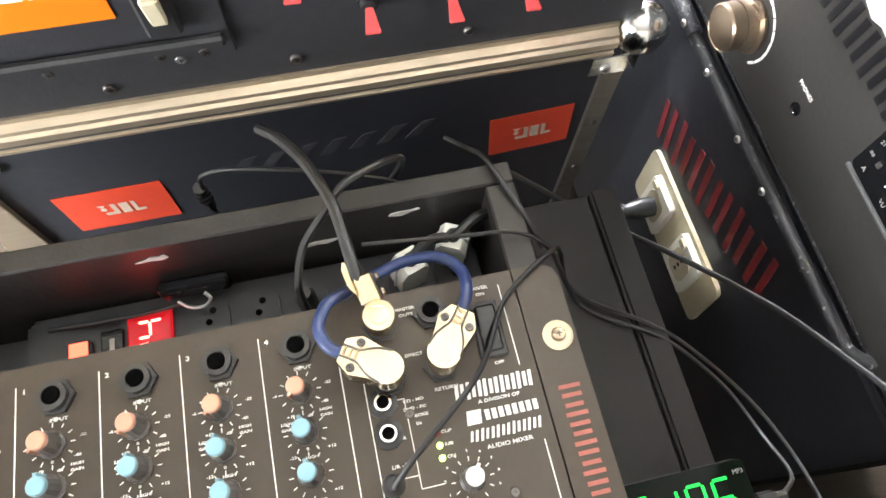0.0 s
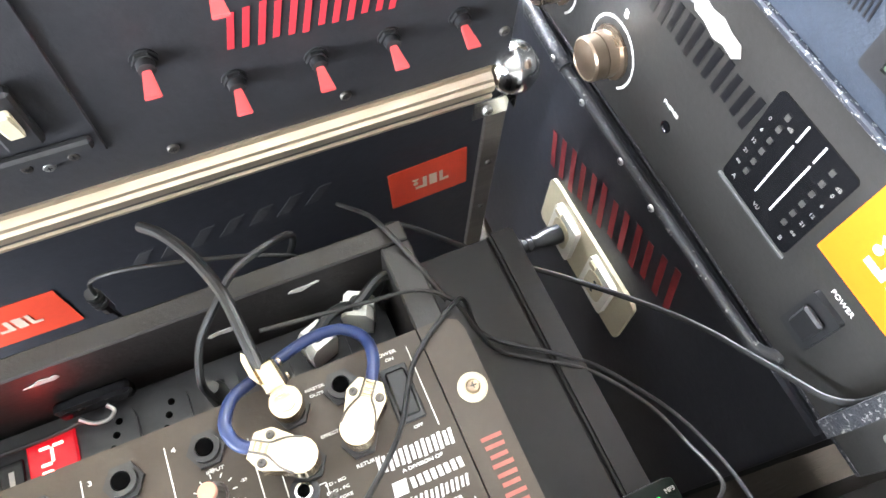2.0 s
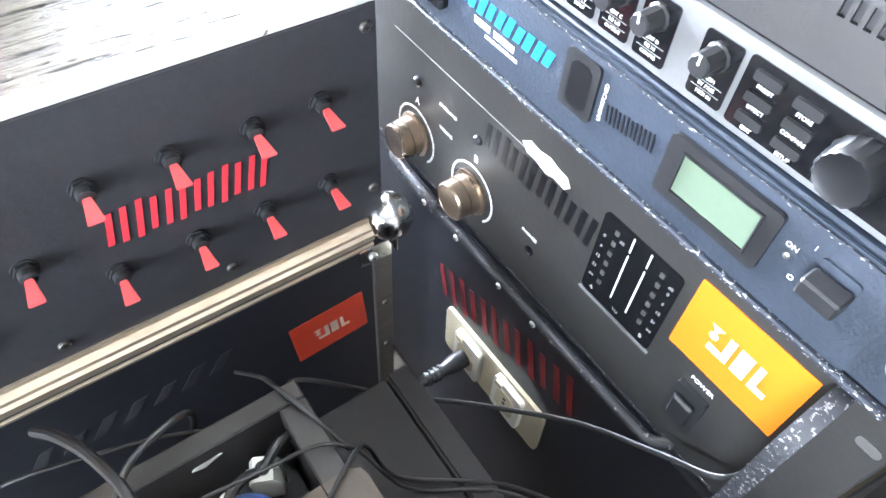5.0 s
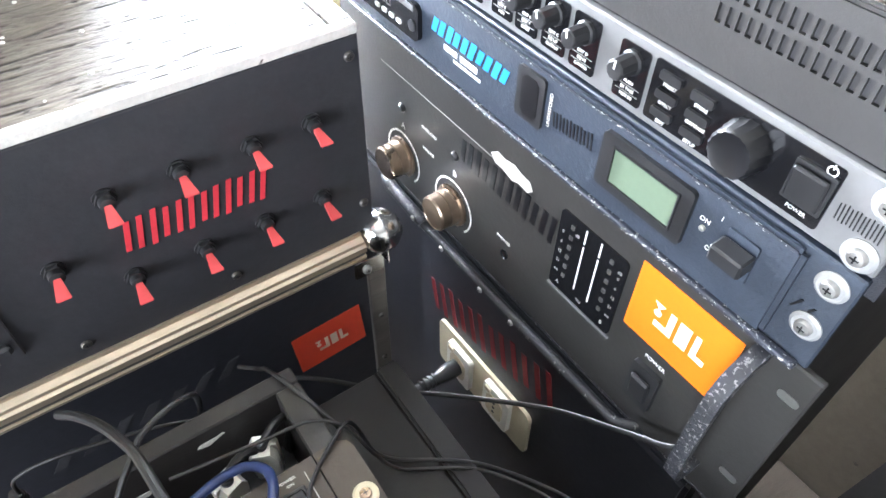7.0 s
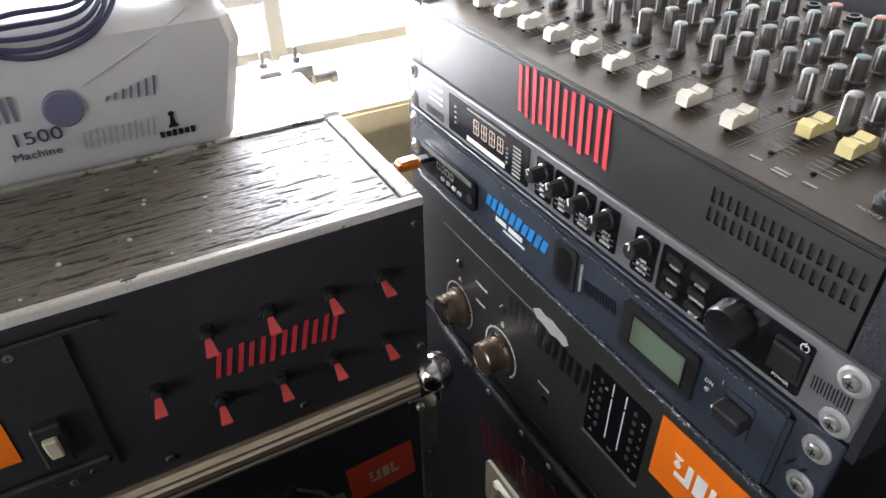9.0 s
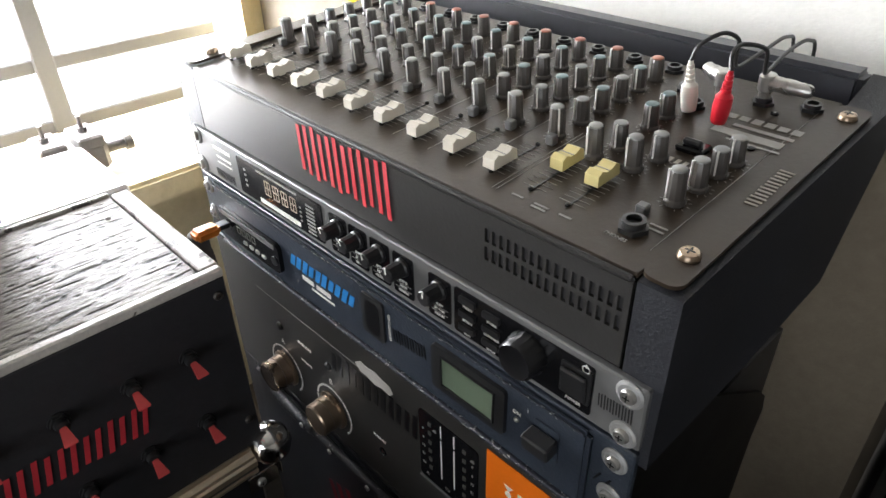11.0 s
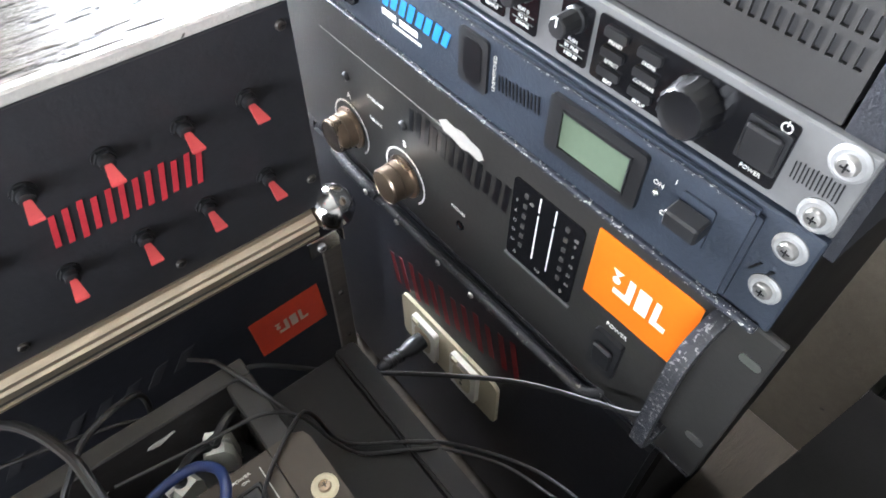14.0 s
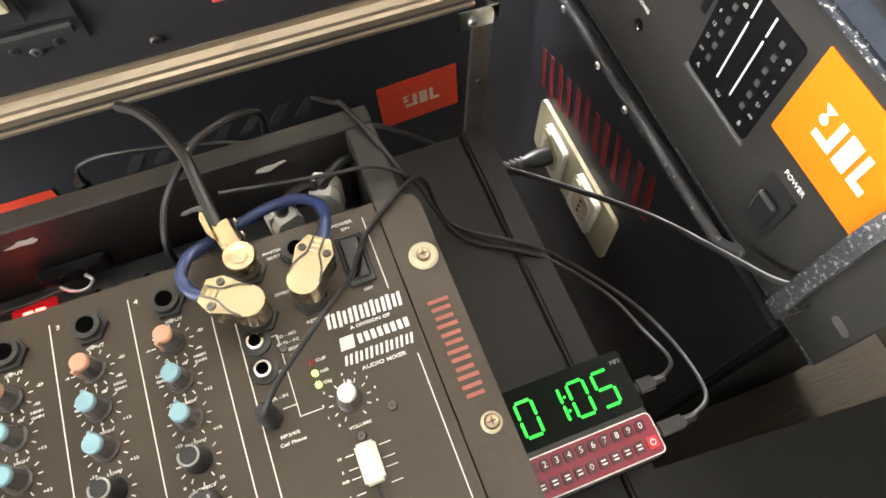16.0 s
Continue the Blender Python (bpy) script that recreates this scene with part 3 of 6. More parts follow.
part("painted_bar", bars(0.118, 0.026, 6, hollow=True, stroke=0.75, slant=0.1), INK_BLACK, amp, "black bar of marker pen", on_rack(0.236, 0.937, -0.0002, 0), False)
chip_pts = [(-0.025, 0.002), (-0.017, 0.008), (-0.008, 0.0065), (0.002, 0.0085), (0.010, 0.006), (0.02, 0.005), (0.024, -0.001), (0.019, -0.006), (0.009, -0.0045), (0.001, -0.007), (-0.010, -0.004), (-0.019, -0.004)]
part("bare_patch", prism(chip_pts, 0, 0.0004), CHIP_PALE, amp, "patch where paint has peeled to pale primer", on_rack(0.231, 0.957, -0.0004), False)
vu = part("meter_window", moved(prism(rounded(0.063, 0.076, 0.004), 0.0, 0.0012, 0.0004), on_rack(0.1445, 0.928, -0.0001)), BLACK_GLOSS, amp, "black level meter window")
part("meter_edge", moved(box(-0.0325, 0.0325, -0.041, -0.0392, 0, 0.002), on_rack(0.1445, 0.928, -0.0002)), BUTTON_GREY, vu)
for dx in (-0.0065, 0.0075):
    part("meter_line", moved(box(dx - 0.0006, dx + 0.0006, -0.024, 0.020, 0.0013, 0.0015), on_rack(0.1445, 0.928, -0.0002)), INK, vu)
    part("meter_line", moved(box(dx - 0.0006, dx + 0.0006, 0.023, 0.036, 0.0013, 0.0015), on_rack(0.1445, 0.928, -0.0002)), INK, vu)
for side in (-1, 1):
    for i in range(6):
        part("meter_lamp", moved(box(side * 0.0185 - 0.0015, side * 0.0185 + 0.0015, -0.0218 + i * 0.0098, -0.0182 + i * 0.0098, 0.0013, 0.0022), on_rack(0.1445, 0.928, -0.0002)), METER_GREY, vu)
    for i, mark in enumerate(("oo", "21", "12", "6", "0")):
        part("meter_figures", writing(mark, 0.0036, INK_GREY), None, vu, m=on_rack(0.1445 - side * 0.0265, 0.908 + i * 0.0098, -0.0016))
part("meter_figures", writing("VU", 0.0038, INK_GREY), None, vu, m=on_rack(0.1445, 0.8965, -0.0016))
part("meter_figures", writing("A", 0.0046, INK_GREY), None, vu, m=on_rack(0.1675, 0.897, -0.0016))
part("meter_figures", writing("B", 0.0046, INK_GREY), None, vu, m=on_rack(0.1215, 0.897, -0.0016))
part("meter_figures", writing("dB", 0.0036, INK_GREY), None, vu, m=on_rack(0.158, 0.953, -0.0016))
part("meter_figures", writing("dB", 0.0036, INK_GREY), None, vu, m=on_rack(0.118, 0.953, -0.0016))
st = part("sticker", moved(prism(rounded(0.075, 0.0615, 0.0008, 2), 0.0, 0.0006), on_rack(0.0675, 0.947, -0.0002)), STICKER_ORANGE, amp, "bright orange sticker", smooth=False)
part("sticker_mark", maker_mark(0.0135), INK, st, m=on_rack(0.0672, 0.9465, -0.0009), smooth=False)
sw = part("power_switch", moved(prism(rounded(0.023, 0.040, 0.002), 0.0, 0.004, 0.001), on_rack(0.0745, 0.877, -0.0002)), BLACK_PLASTIC, amp)
part("rocker", moved(box(-0.008, 0.008, -0.013, 0.013, 0.004, 0.008, 0.0015), on_rack(0.0745, 0.877, -0.0002) @ pose(0, 0, -0.001, 9)), BLACK_PLASTIC, sw)
part("lettering", writing("POWER", 0.0050, INK), None, amp, m=on_rack(0.073, 0.9045, -0.0003))
hb = []
for x, z in ((0.0, 0.985), (-0.012, 0.9835), (-0.024, 0.975), (-0.030, 0.962), (-0.032, 0.93), (-0.032, 0.89), (-0.030, 0.868), (-0.022, 0.856), (-0.010, 0.852), (0.0, 0.851)):
    hb.append((x, z))
inner = [(x + (0.0055 if 0 < i < 9 else 0.0), z + (-0.0055 if i < 4 else (0.0055 if i > 5 else 0))) for i, (x, z) in enumerate(hb)]
part("handle", moved(prism(hb + inner[::-1], 0.0, 0.0100), axes((0, 0.0262, 0), (1, 0, 0), (0, 0, 1), (0, -1, 0))), WORN_BLACK, amp, "worn black bar handle")
for y, z in ((-0.002, 0.966), (-0.001, 0.870)):
    part("rack_slot", moved(prism(rounded(0.013, 0.0065, 0.003), 0, 0.0005), on_rack(y, z, -0.0001)), STEEL, amp, "bright mounting slot")

# media player and light unit
ply = thing("media_player", (0.10, 0.24, 0.992), "navy blue rack media player with worn edges and a green display", "media player")
part("chassis", box(0.006, 0.20, 0.0135, TUNE - 0.0135, 0.995, 1.056), BLACK, ply)
part("back_plate", box(0.0, 0.0055, 0.0, TUNE, 0.9915, 1.0595, 0.001), NAVY, ply)
part("raised_face", box(-0.0045, -0.0003, 0.026, 0.458, 0.9955, 1.0575, 0.003, 2), NAVY, ply, "raised navy face")
part("lower_edge", box(-0.0060, -0.0004, 0.004, 0.458, 0.9905, 0.9945, 0.001), NAVY_WORN, ply, "edge rubbed down to bare metal")
part("upper_edge", box(-0.0052, -0.0043, 0.03, 0.455, 1.0545, 1.0562), NAVY_WORN, ply, "edge rubbed down to bare metal")
FX = -0.0048
modm = part("reader_module", moved(prism(rounded(0.104, 0.030, 0.006), 0.0, 0.004, 0.001), on_rack(0.394, 1.024, FX)), BLACK_GLOSS, ply, "glossy black reader module")
part("module_strip", moved(box(-0.049, 0.046, 0.009, 0.0135, 0.004, 0.0046), on_rack(0.394, 1.024, FX)), GREY_PANEL, modm)
for i in range(4):
    part("module_button", moved(prism(rounded(0.0065, 0.0035, 0.001), 0.004, 0.005), on_rack(0.400 - i * 0.0105, 1.0165, FX)), INK, modm)
    part("module_icon", moved(join(box(-0.003, 0.003, -0.0035, -0.0028, 0.004, 0.0043), box(-0.003, 0.003, 0.0028, 0.0035, 0.004, 0.0043), box(-0.003, -0.0022, -0.003, 0.003, 0.004, 0.0043), box(0.0022, 0.003, -0.003, 0.003, 0.004, 0.0043)), on_rack(0.409 - i * 0.0085, 1.0265, FX)), INK_GREY, modm)
part("module_sensor", moved(lathe([(0.0045, 0.0), (0.0045, 0.0045)], 16), on_rack(0.350, 1.021, FX - 0.0005)), BLACK_PLASTIC, modm)
part("printed_bar", bars(0.090, 0.0135, 5, hollow=True, stroke=0.95, slant=0.35), INK_BLUE, ply, "blue bar of a maker's name", on_rack(0.284, 1.0325, FX, 0), False)
part("model_bar", flat_bars([(-0.018, 0.0, 0.016, 0.0045), (0.004, 0, 0.020, 0.0045), (0.002, -0.006, 0.032, 0.0022)], joined=False), INK, ply, m=on_rack(0.287, 1.0205, FX), smooth=False)
iec = part("mains_outlet", moved(prism(rounded(0.026, 0.037, 0.003), 0, 0.002, 0.0006), on_rack(0.2165, 1.033, FX)), BLACK_PLASTIC, ply)
part("outlet_recess", moved(prism([(-0.008, -0.011), (-0.004, -0.0145), (0.004, -0.0145), (0.008, -0.011), (0.008, 0.011), (0.004, 0.0145), (-0.004, 0.0145), (-0.008, 0.011)], 0.002, 0.0023), on_rack(0.2165, 1.033, FX)), INK_BLACK, iec, smooth=False)
part("lettering", writing("UNSWITCHED", 0.0038, INK), None, ply, m=on_rack(0.1985, 1.033, FX - 0.0003, 90))
part("painted_bar", bars(0.036, 0.012, 6, hollow=True, stroke=0.55), INK_BLACK, ply, "black bar of marker pen", on_rack(0.1775, 1.031, FX - 0.0002, 6), False)
bez = part("display_bezel", moved(prism(rounded(0.066, 0.038, 0.003), 0, 0.003, 0.001), on_rack(0.1185, 1.031, FX)), BLACK_PLASTIC, ply, "black display bezel")
part("display", moved(prism(rounded(0.046, 0.0235, 0.0006, 2), 0.003, 0.0034), on_rack(0.1175, 1.0315, FX)), LCD, bez, "grey-green liquid crystal display", smooth=False)
part("display_rim", join(moved(box(-0.0242, -0.0232, -0.0125, 0.0125, 0.003, 0.0046), on_rack(0.1175, 1.0315, FX)), moved(box(0.0232, 0.0242, -0.0125, 0.0125, 0.003, 0.0046), on_rack(0.1175, 1.0315, FX)),
     moved(box(-0.0242, 0.0242, -0.0132, -0.0122, 0.003, 0.0046), on_rack(0.1175, 1.0315, FX)), moved(box(-0.0242, 0.0242, 0.0122, 0.0132, 0.003, 0.0046), on_rack(0.1175, 1.0315, FX))), BLACK_PLASTIC, bez)
part("lettering", writing("ON", 0.0042, INK), None, ply, m=on_rack(0.0775, 1.0375, FX - 0.0003))
part("lettering", writing("I", 0.0042, INK), None, ply, m=on_rack(0.069, 1.045, FX - 0.0003))
part("lettering", writing("O", 0.0042, INK), None, ply, m=on_rack(0.0705, 1.0225, FX - 0.0003))
part("indicator", moved(lathe([(0.0019, 0), (0.0019, 0.0012), (0.001, 0.002)], 12), on_rack(0.0772, 1.032, FX)), STEEL, ply)
psw = part("power_switch", moved(prism(rounded(0.019, 0.027, 0.002), 0, 0.0012, 0.0004), on_rack(0.0545, 1.031, FX)), NAVY, ply)
part("rocker", moved(box(-0.0098, 0.0098, -0.0040, 0.0070, 0.0, 0.0115, 0.0012), on_rack(0.0545, 1.033, FX - 0.001) @ pose(0, 0, 0, 6)), BLACK_PLASTIC, psw)
part("pen_stroke", bars(0.014, 0.008, 2, stroke=0.2, slant=0.5), INK_BLACK, ply, m=on_rack(0.0165, 1.026, -0.0004), smooth=False)
for y in (0.0113, TUNE - 0.009):
    for z in (1.0465, 1.0170):
        screw(ply, on_rack(y, z, 0.0), 0.0047, STEEL, 0.0084, WASHER)

usb = thing("usb_stick", (-0.02, 0.429, 1.025), "orange and black memory stick in the player's reader", "usb stick")
part("connector", box(-0.020, -0.0090, 0.424, 0.434, 1.023, 1.0285, 0.0008), BLACK_PLASTIC, usb)
part("cap", box(-0.044, -0.0195, 0.421, 0.437, 1.0205, 1.031, 0.003, 3), ORANGE, usb, "orange plastic shell")
part("cap_hole", moved(lathe([(0.004, 0), (0.004, 0.0005)], 16), pose(-0.031, 0.429, 1.0309)), PEACH, usb)

# effects unit
fx = thing("effects_processor", (0.10, 0.24, 1.063), "grey one-unit effects processor with black knobs and display", "effects processor")
part("chassis", box(0.006, 0.18, 0.0135, TUNE - 0.0135, 1.065, 1.103), BLACK, fx)
part("front_plate", box(0.0, 0.0055, 0.0, TUNE, 1.0625, 1.1062, 0.001), GREY_PANEL, fx, "brushed grey front plate")
win2 = part("display_window", moved(prism(rounded(0.125, 0.0345, 0.002), 0, 0.0008), on_rack(0.3395, 1.0845, -0.0001)), BLACK_GLOSS, fx, "black display window")
seg = join(box(-0.0035, 0.0035, 0.0058, 0.0066, 0, 0.0003), box(-0.0035, 0.0035, -0.0066, -0.0058, 0, 0.0003), box(-0.0035, 0.0035, -0.0004, 0.0004, 0, 0.0003),
           box(-0.0043, -0.0035, -0.0063, 0.0063, 0, 0.0003), box(0.0035, 0.0043, -0.0063, 0.0063, 0, 0.0003), box(-0.0004, 0.0004, -0.006, 0.006, 0, 0.0003))
segm = mesh_of(seg, STICKER_PALE, False)
for i in range(4):
    part("digit", segm, None, win2, m=on_rack(0.354 - i * 0.0125, 1.087, -0.0011))
part("window_strip", moved(box(-0.03, 0.03, -0.0022, 0.0022, 0, 0.0003), on_rack(0.339, 1.0715, -0.0011)), INK, win2)
part("window_print", flat_bars([(0.0, 0.0142, 0.06, 0.0016)] + [(0.047, 0.010 - i * 0.0034, 0.011, 0.0016) for i in range(8)] + [(0.033, 0.004 - i * 0.004, 0.0025, 0.0016) for i in range(4)] + [(-0.050, 0.008 - i * 0.005, 0.003, 0.002) for i in range(4)]), INK_GREY, win2, m=on_rack(0.3395, 1.0845, -0.0011), smooth=False)
part("maker_bar", flat_bars([(0, 0.011, 0.030, 0.0034), (0.002, 0.003, 0.026, 0.0022), (0.002, -0.0025, 0.026, 0.0018)], joined=False), INK, fx, "white bar of a maker's name", on_rack(0.430, 1.0855, -0.0002), False)
part("painted_bar", bars(0.034, 0.009, 6, hollow=True, stroke=0.5), INK_BLACK, fx, m=on_rack(0.430, 1.071, -0.0003), smooth=False)
small_knob = mesh_of(lathe([(0.0072, 0.0), (0.0072, 0.002), (0.0062, 0.003), (0.0058, 0.0135), (0.005, 0.0145)], 20, 0.05), BLACK_PLASTIC)
pointer = mesh_of(box(-0.0005, 0.0005, 0.001, 0.0058, 0.0143, 0.0149), INK, False)
words = (("EDIT A", "EDIT E", "MIDI"), ("EDIT B", "EDIT F", "INPUT"), ("EDIT C", "EQ LO", "OUTPUT"), ("EDIT D", "EQ HI", "CONFIG"), ("PUSH", "BY PASS", "MIDI IN"))
for i, y in enumerate((0.257, 0.2335, 0.209, 0.1845, 0.149)):
    pad = part("knob_panel", moved(prism(rounded(0.0205, 0.033, 0.002), 0, 0.0008), on_rack(y, 1.0842, -0.0001)), BLACK_GLOSS, fx)
    k = part("knob", small_knob, None, fx, m=on_rack(y, 1.0915, -0.0008))
    part("pointer", pointer, None, k, m=on_rack(y, 1.0915, -0.0008, 35 - i * 9))
    for j, word in enumerate(words[i]):
        part("lettering", writing(word, 0.0027, INK), None, pad, m=on_rack(y, 1.0795 - j * 0.0042, -0.0011))
    part("lettering_rule", moved(join(box(-0.008, 0.008, -0.0002, 0.0002, 0, 0.0002), box(-0.008, 0.008, -0.0044, -0.004, 0, 0.0002)), on_rack(y, 1.0775, -0.0011)), INK_GREY, pad)
pad = part("button_panel", moved(prism(rounded(0.105, 0.0345, 0.002), 0, 0.0008), on_rack(0.083, 1.0845, -0.0001)), BLACK_GLOSS, fx)
for col, (y, names) in enumerate(((0.1235, ("PRESET", "EFFECT", "EDIT")), (0.1035, ("STORE", "COMPARE", "SETUP")))):
    for j, word in enumerate(names):
        z = 1.0955 - j * 0.0105 - col * 0.0005
        part("push_button", moved(prism(rounded(0.0135, 0.0048, 0.001), 0, 0.0020, 0.0006), on_rack(y, z, -0.0009)), BLACK_PLASTIC, fx)
        part("lettering", writing(word, 0.0027, INK), None, pad, m=on_rack(y, z - 0.0053, -0.0011))
part("jog_dial", moved(lathe([(0.0142, 0.0), (0.0142, 0.002), (0.0134, 0.0032), (0.0128, 0.0112), (0.0116, 0.0126), (0.0085, 0.0118)], 36, 0.05), on_rack(0.0755, 1.0855, -0.0009)), INK_BLACK, fx, "large black jog dial")
psw = part("power_switch", moved(prism(rounded(0.020, 0.022, 0.001), 0, 0.0012), on_rack(0.0415, 1.0855, -0.0009)), BLACK_PLASTIC, fx)
part("rocker", moved(box(-0.0085, 0.0085, -0.0095, 0.0095, 0, 0.003, 0.001), on_rack(0.0415, 1.0855, -0.002) @ pose(0, 0, 0, 8)), BLACK_PLASTIC, psw)
part("lettering", writing("POWER", 0.0030, INK), None, pad, m=on_rack(0.042, 1.0712, -0.0011))
part("power_mark", moved(join(*[box(0.0019, 0.0026, -0.0006, 0.0006, 0, 0.0002) for _ in range(1)], *[moved(box(0.0019, 0.0026, -0.0006, 0.0006, 0, 0.0002), pose(0, 0, 0, 0, 0, a)) for a in range(120, 421, 25)], box(-0.0003, 0.0003, 0.0008, 0.0034, 0, 0.0002)), on_rack(0.036, 1.0985, -0.0011)), INK, pad)
part("painted_bar", bars(0.022, 0.010, 6, hollow=True, stroke=0.5), INK_BLACK, fx, m=on_rack(0.0165, 1.0835, -0.0002, 3), smooth=False)
for y in (0.0095, TUNE - 0.009):
    for z in (1.0985, 1.0695):
        screw(fx, on_rack(y, z, 0.0), 0.0047, STEEL, 0.0084, WASHER)

# ---- the ten-channel mixer on top of the rack ----
SLOPE = 4.0
Z0 = 1.1632
mix = thing("rack_mixer", (0.12, 0.24, 1.115), "dark brown ten-channel mixing console with ivory faders and grey knobs", "mixer")


def on_desk(a, y, h=0.0, turn=0.0):
    """On the sloping desk: a metres back from its front edge, text runs towards -y."""
    s, c = math.sin(radians(SLOPE)), math.cos(radians(SLOPE))
    return axes((a * c - h * s, y, Z0 + a * s + h * c), (0, -1, 0), (c, 0, s), (-s, 0, c)) @ pose(0, 0, 0, 0, 0, turn)


YA, YB = 0.0205, 0.4625
part("chassis", box(0.0062, 0.245, YA + 0.001, YB - 0.001, 1.114, 1.158), BLACK, mix)
vent_cols, vent_w = 17, 0.0031
fm = bmesh.new()


def face_grid(ys, zs, holes, x):
    """A plate at depth x with rectangular openings: ys and zs are the grid lines, holes the open cells."""
    vs = {}
    for i, y in enumerate(ys):
        for j, z in enumerate(zs):
            vs[i, j] = fm.verts.new((x, y, z))
    for i in range(len(ys) - 1):
        for j in range(len(zs) - 1):
            if (i, j) not in holes:
                fm.faces.new((vs[i, j], vs[i, j + 1], vs[i + 1, j + 1], vs[i + 1, j]))


ys, holes = [YA], set()
for c in range(vent_cols):
    y0 = 0.0240 + c * 0.0055
    ys += [y0, y0 + vent_w]
    holes |= {(1 + 2 * c, 1), (1 + 2 * c, 3)}
ys.append(YB)
face_grid(ys, [1.1072, 1.1290, 1.1378, 1.1412, 1.1500, 1.1600], holes, 0.0040)
ext = bmesh.ops.extrude_face_region(fm, geom=fm.faces[:])
bmesh.ops.translate(fm, verts=[v for v in ext["geom"] if isinstance(v, bmesh.types.BMVert)], vec=(0.002, 0, 0))
bmesh.ops.recalc_face_normals(fm, faces=fm.faces[:])
part("front_panel", fm, MIX_FRONT, mix, "dark front panel with vent slots", smooth=False)
part("front_lip", moved(box(-(YB - YA) / 2, (YB - YA) / 2, -0.0012, 0.0022, -0.004, 0.0004, 0.0015, 3), on_desk(0.0045, (YA + YB) / 2)), MIX_FRONT, mix)
part("top_panel", moved(box(-(YB - YA) / 2, (YB - YA) / 2, 0.0072, 0.247, -0.003, 0.0, 0.0008), on_desk(0, (YA + YB) / 2)), MIX_TOP, mix, "brown-black control panel")
for y in (0.0085, TUNE - 0.0085):
    ear = part("rack_ear", moved(prism(rounded(0.0212, 0.232, 0.007), 0.0, 0.0022, 0.0007), on_desk(0.122, y + (0.0009 if y < 0.1 else -0.0009), 0.0008)), MIX_TOP, mix)
    for a in (0.031, 0.219):
        screw(mix, on_desk(a, y, 0.003), 0.0058, BRASS)
part("painted_bar", bars(0.046, 0.0085, 6, hollow=True, stroke=0.55), INK_SILVER, mix, "silver bar of marker pen", on_desk(0.112, 0.0075, 0.0034, 90), False)
part("painted_bar", bars(0.108, 0.042, 6, hollow=True, stroke=0.62, slant=-0.05), RED_PAINT, mix, "bright red bar of spray paint", on_rack(0.250, 1.1405, 0.0036, 0), False)

PITCH, Y1 = 0.0342, 0.4465
slot_mesh = mesh_of(box(-0.0007, 0.0007, -0.021, 0.021, 0.0, 0.0004), INK_BLACK, False)
ticks_mesh = mesh_of(join(*[box(-0.0085, 0.0085, -0.019 + i * 0.0047, -0.0187 + i * 0.0047, 0, 0.0002) for i in range(9)]), INK_GREY, False)
stop_mesh = mesh_of(lathe([(0.0016, 0), (0.0016, 0.0012), (0.0008, 0.0018)], 10), BLACK_GLOSS)


def fader_cap(mat):
    prof = [(-0.0105, 0.0), (0.0105, 0.0), (0.0100, 0.0065), (0.0062, 0.0085), (0.0025, 0.0066), (-0.0025, 0.0066), (-0.0062, 0.0085), (-0.0100, 0.0065)]
    b = moved(prism(prof, -0.0046, 0.0046, 0.0006), axes((0, 0, 0.003), (0, 1, 0), (0, 0, 1), (1, 0, 0)))
    stem = box(-0.0006, 0.0006, -0.003, 0.003, 0.0, 0.0032)
    return mesh_of(join(b, stem), mat)


line_mesh = mesh_of(box(-0.0046, 0.0046, -0.0004, 0.0004, 0.0094, 0.0098), INK_GREY, False)
white_cap, yellow_cap = fader_cap(FADER_WHITE), fader_cap(FADER_YELLOW)
knob_mesh = mesh_of(lathe([(0.0062, 0.0), (0.0062, 0.0018), (0.0052, 0.0028), (0.0048, 0.0155), (0.0044, 0.0162)], 22, 0.07), KNOB_GREY)
mark_mesh = mesh_of(box(-0.0005, 0.0005, 0.0030, 0.0056, 0.002, 0.0168), INK, False)
caps = {m.name: mesh_of(lathe([(0.0043, 0.0160), (0.0042, 0.0168), (0.0036, 0.0172)], 18), m) for m in (CAP_GREY, CAP_TEAL, CAP_RED, PALE_WHITE)}
dial_mesh = mesh_of(join(*[moved(box(-0.0002, 0.0002, 0.0072, 0.0088, 0, 0.0002), pose(0, 0, 0, 0, 0, a)) for a in range(-150, 151, 30)]), INK_GREY, False)
button_mesh = mesh_of(box(-0.0031, 0.0031, -0.0031, 0.0031, 0, 0.0065, 0.0008), BUTTON_GREY)
jack_mesh = mesh_of(join(lathe([(0.0075, 0), (0.0075, 0.0022)], 6), lathe([(0.0055, 0.0022), (0.0055, 0.0048), (0.0036, 0.005), (0.0034, 0.0025)], 18)), BLACK_PLASTIC)


def desk_knob(a, y, cap, turn=0.0, tall=1.0):
    m = on_desk(a, y, 0.0003) @ Matrix.Diagonal((1, 1, tall, 1))
    k = part("knob", knob_mesh, None, mix, m=m @ pose(0, 0, 0, 0, 0, turn))
    for sub, me in (("cap", caps[cap.name]), ("pointer", mark_mesh)):
        c = new(sub, me)
        c.parent = k
    part("dial_scale", dial_mesh, None, mix, m=on_desk(a, y, 0.0002))


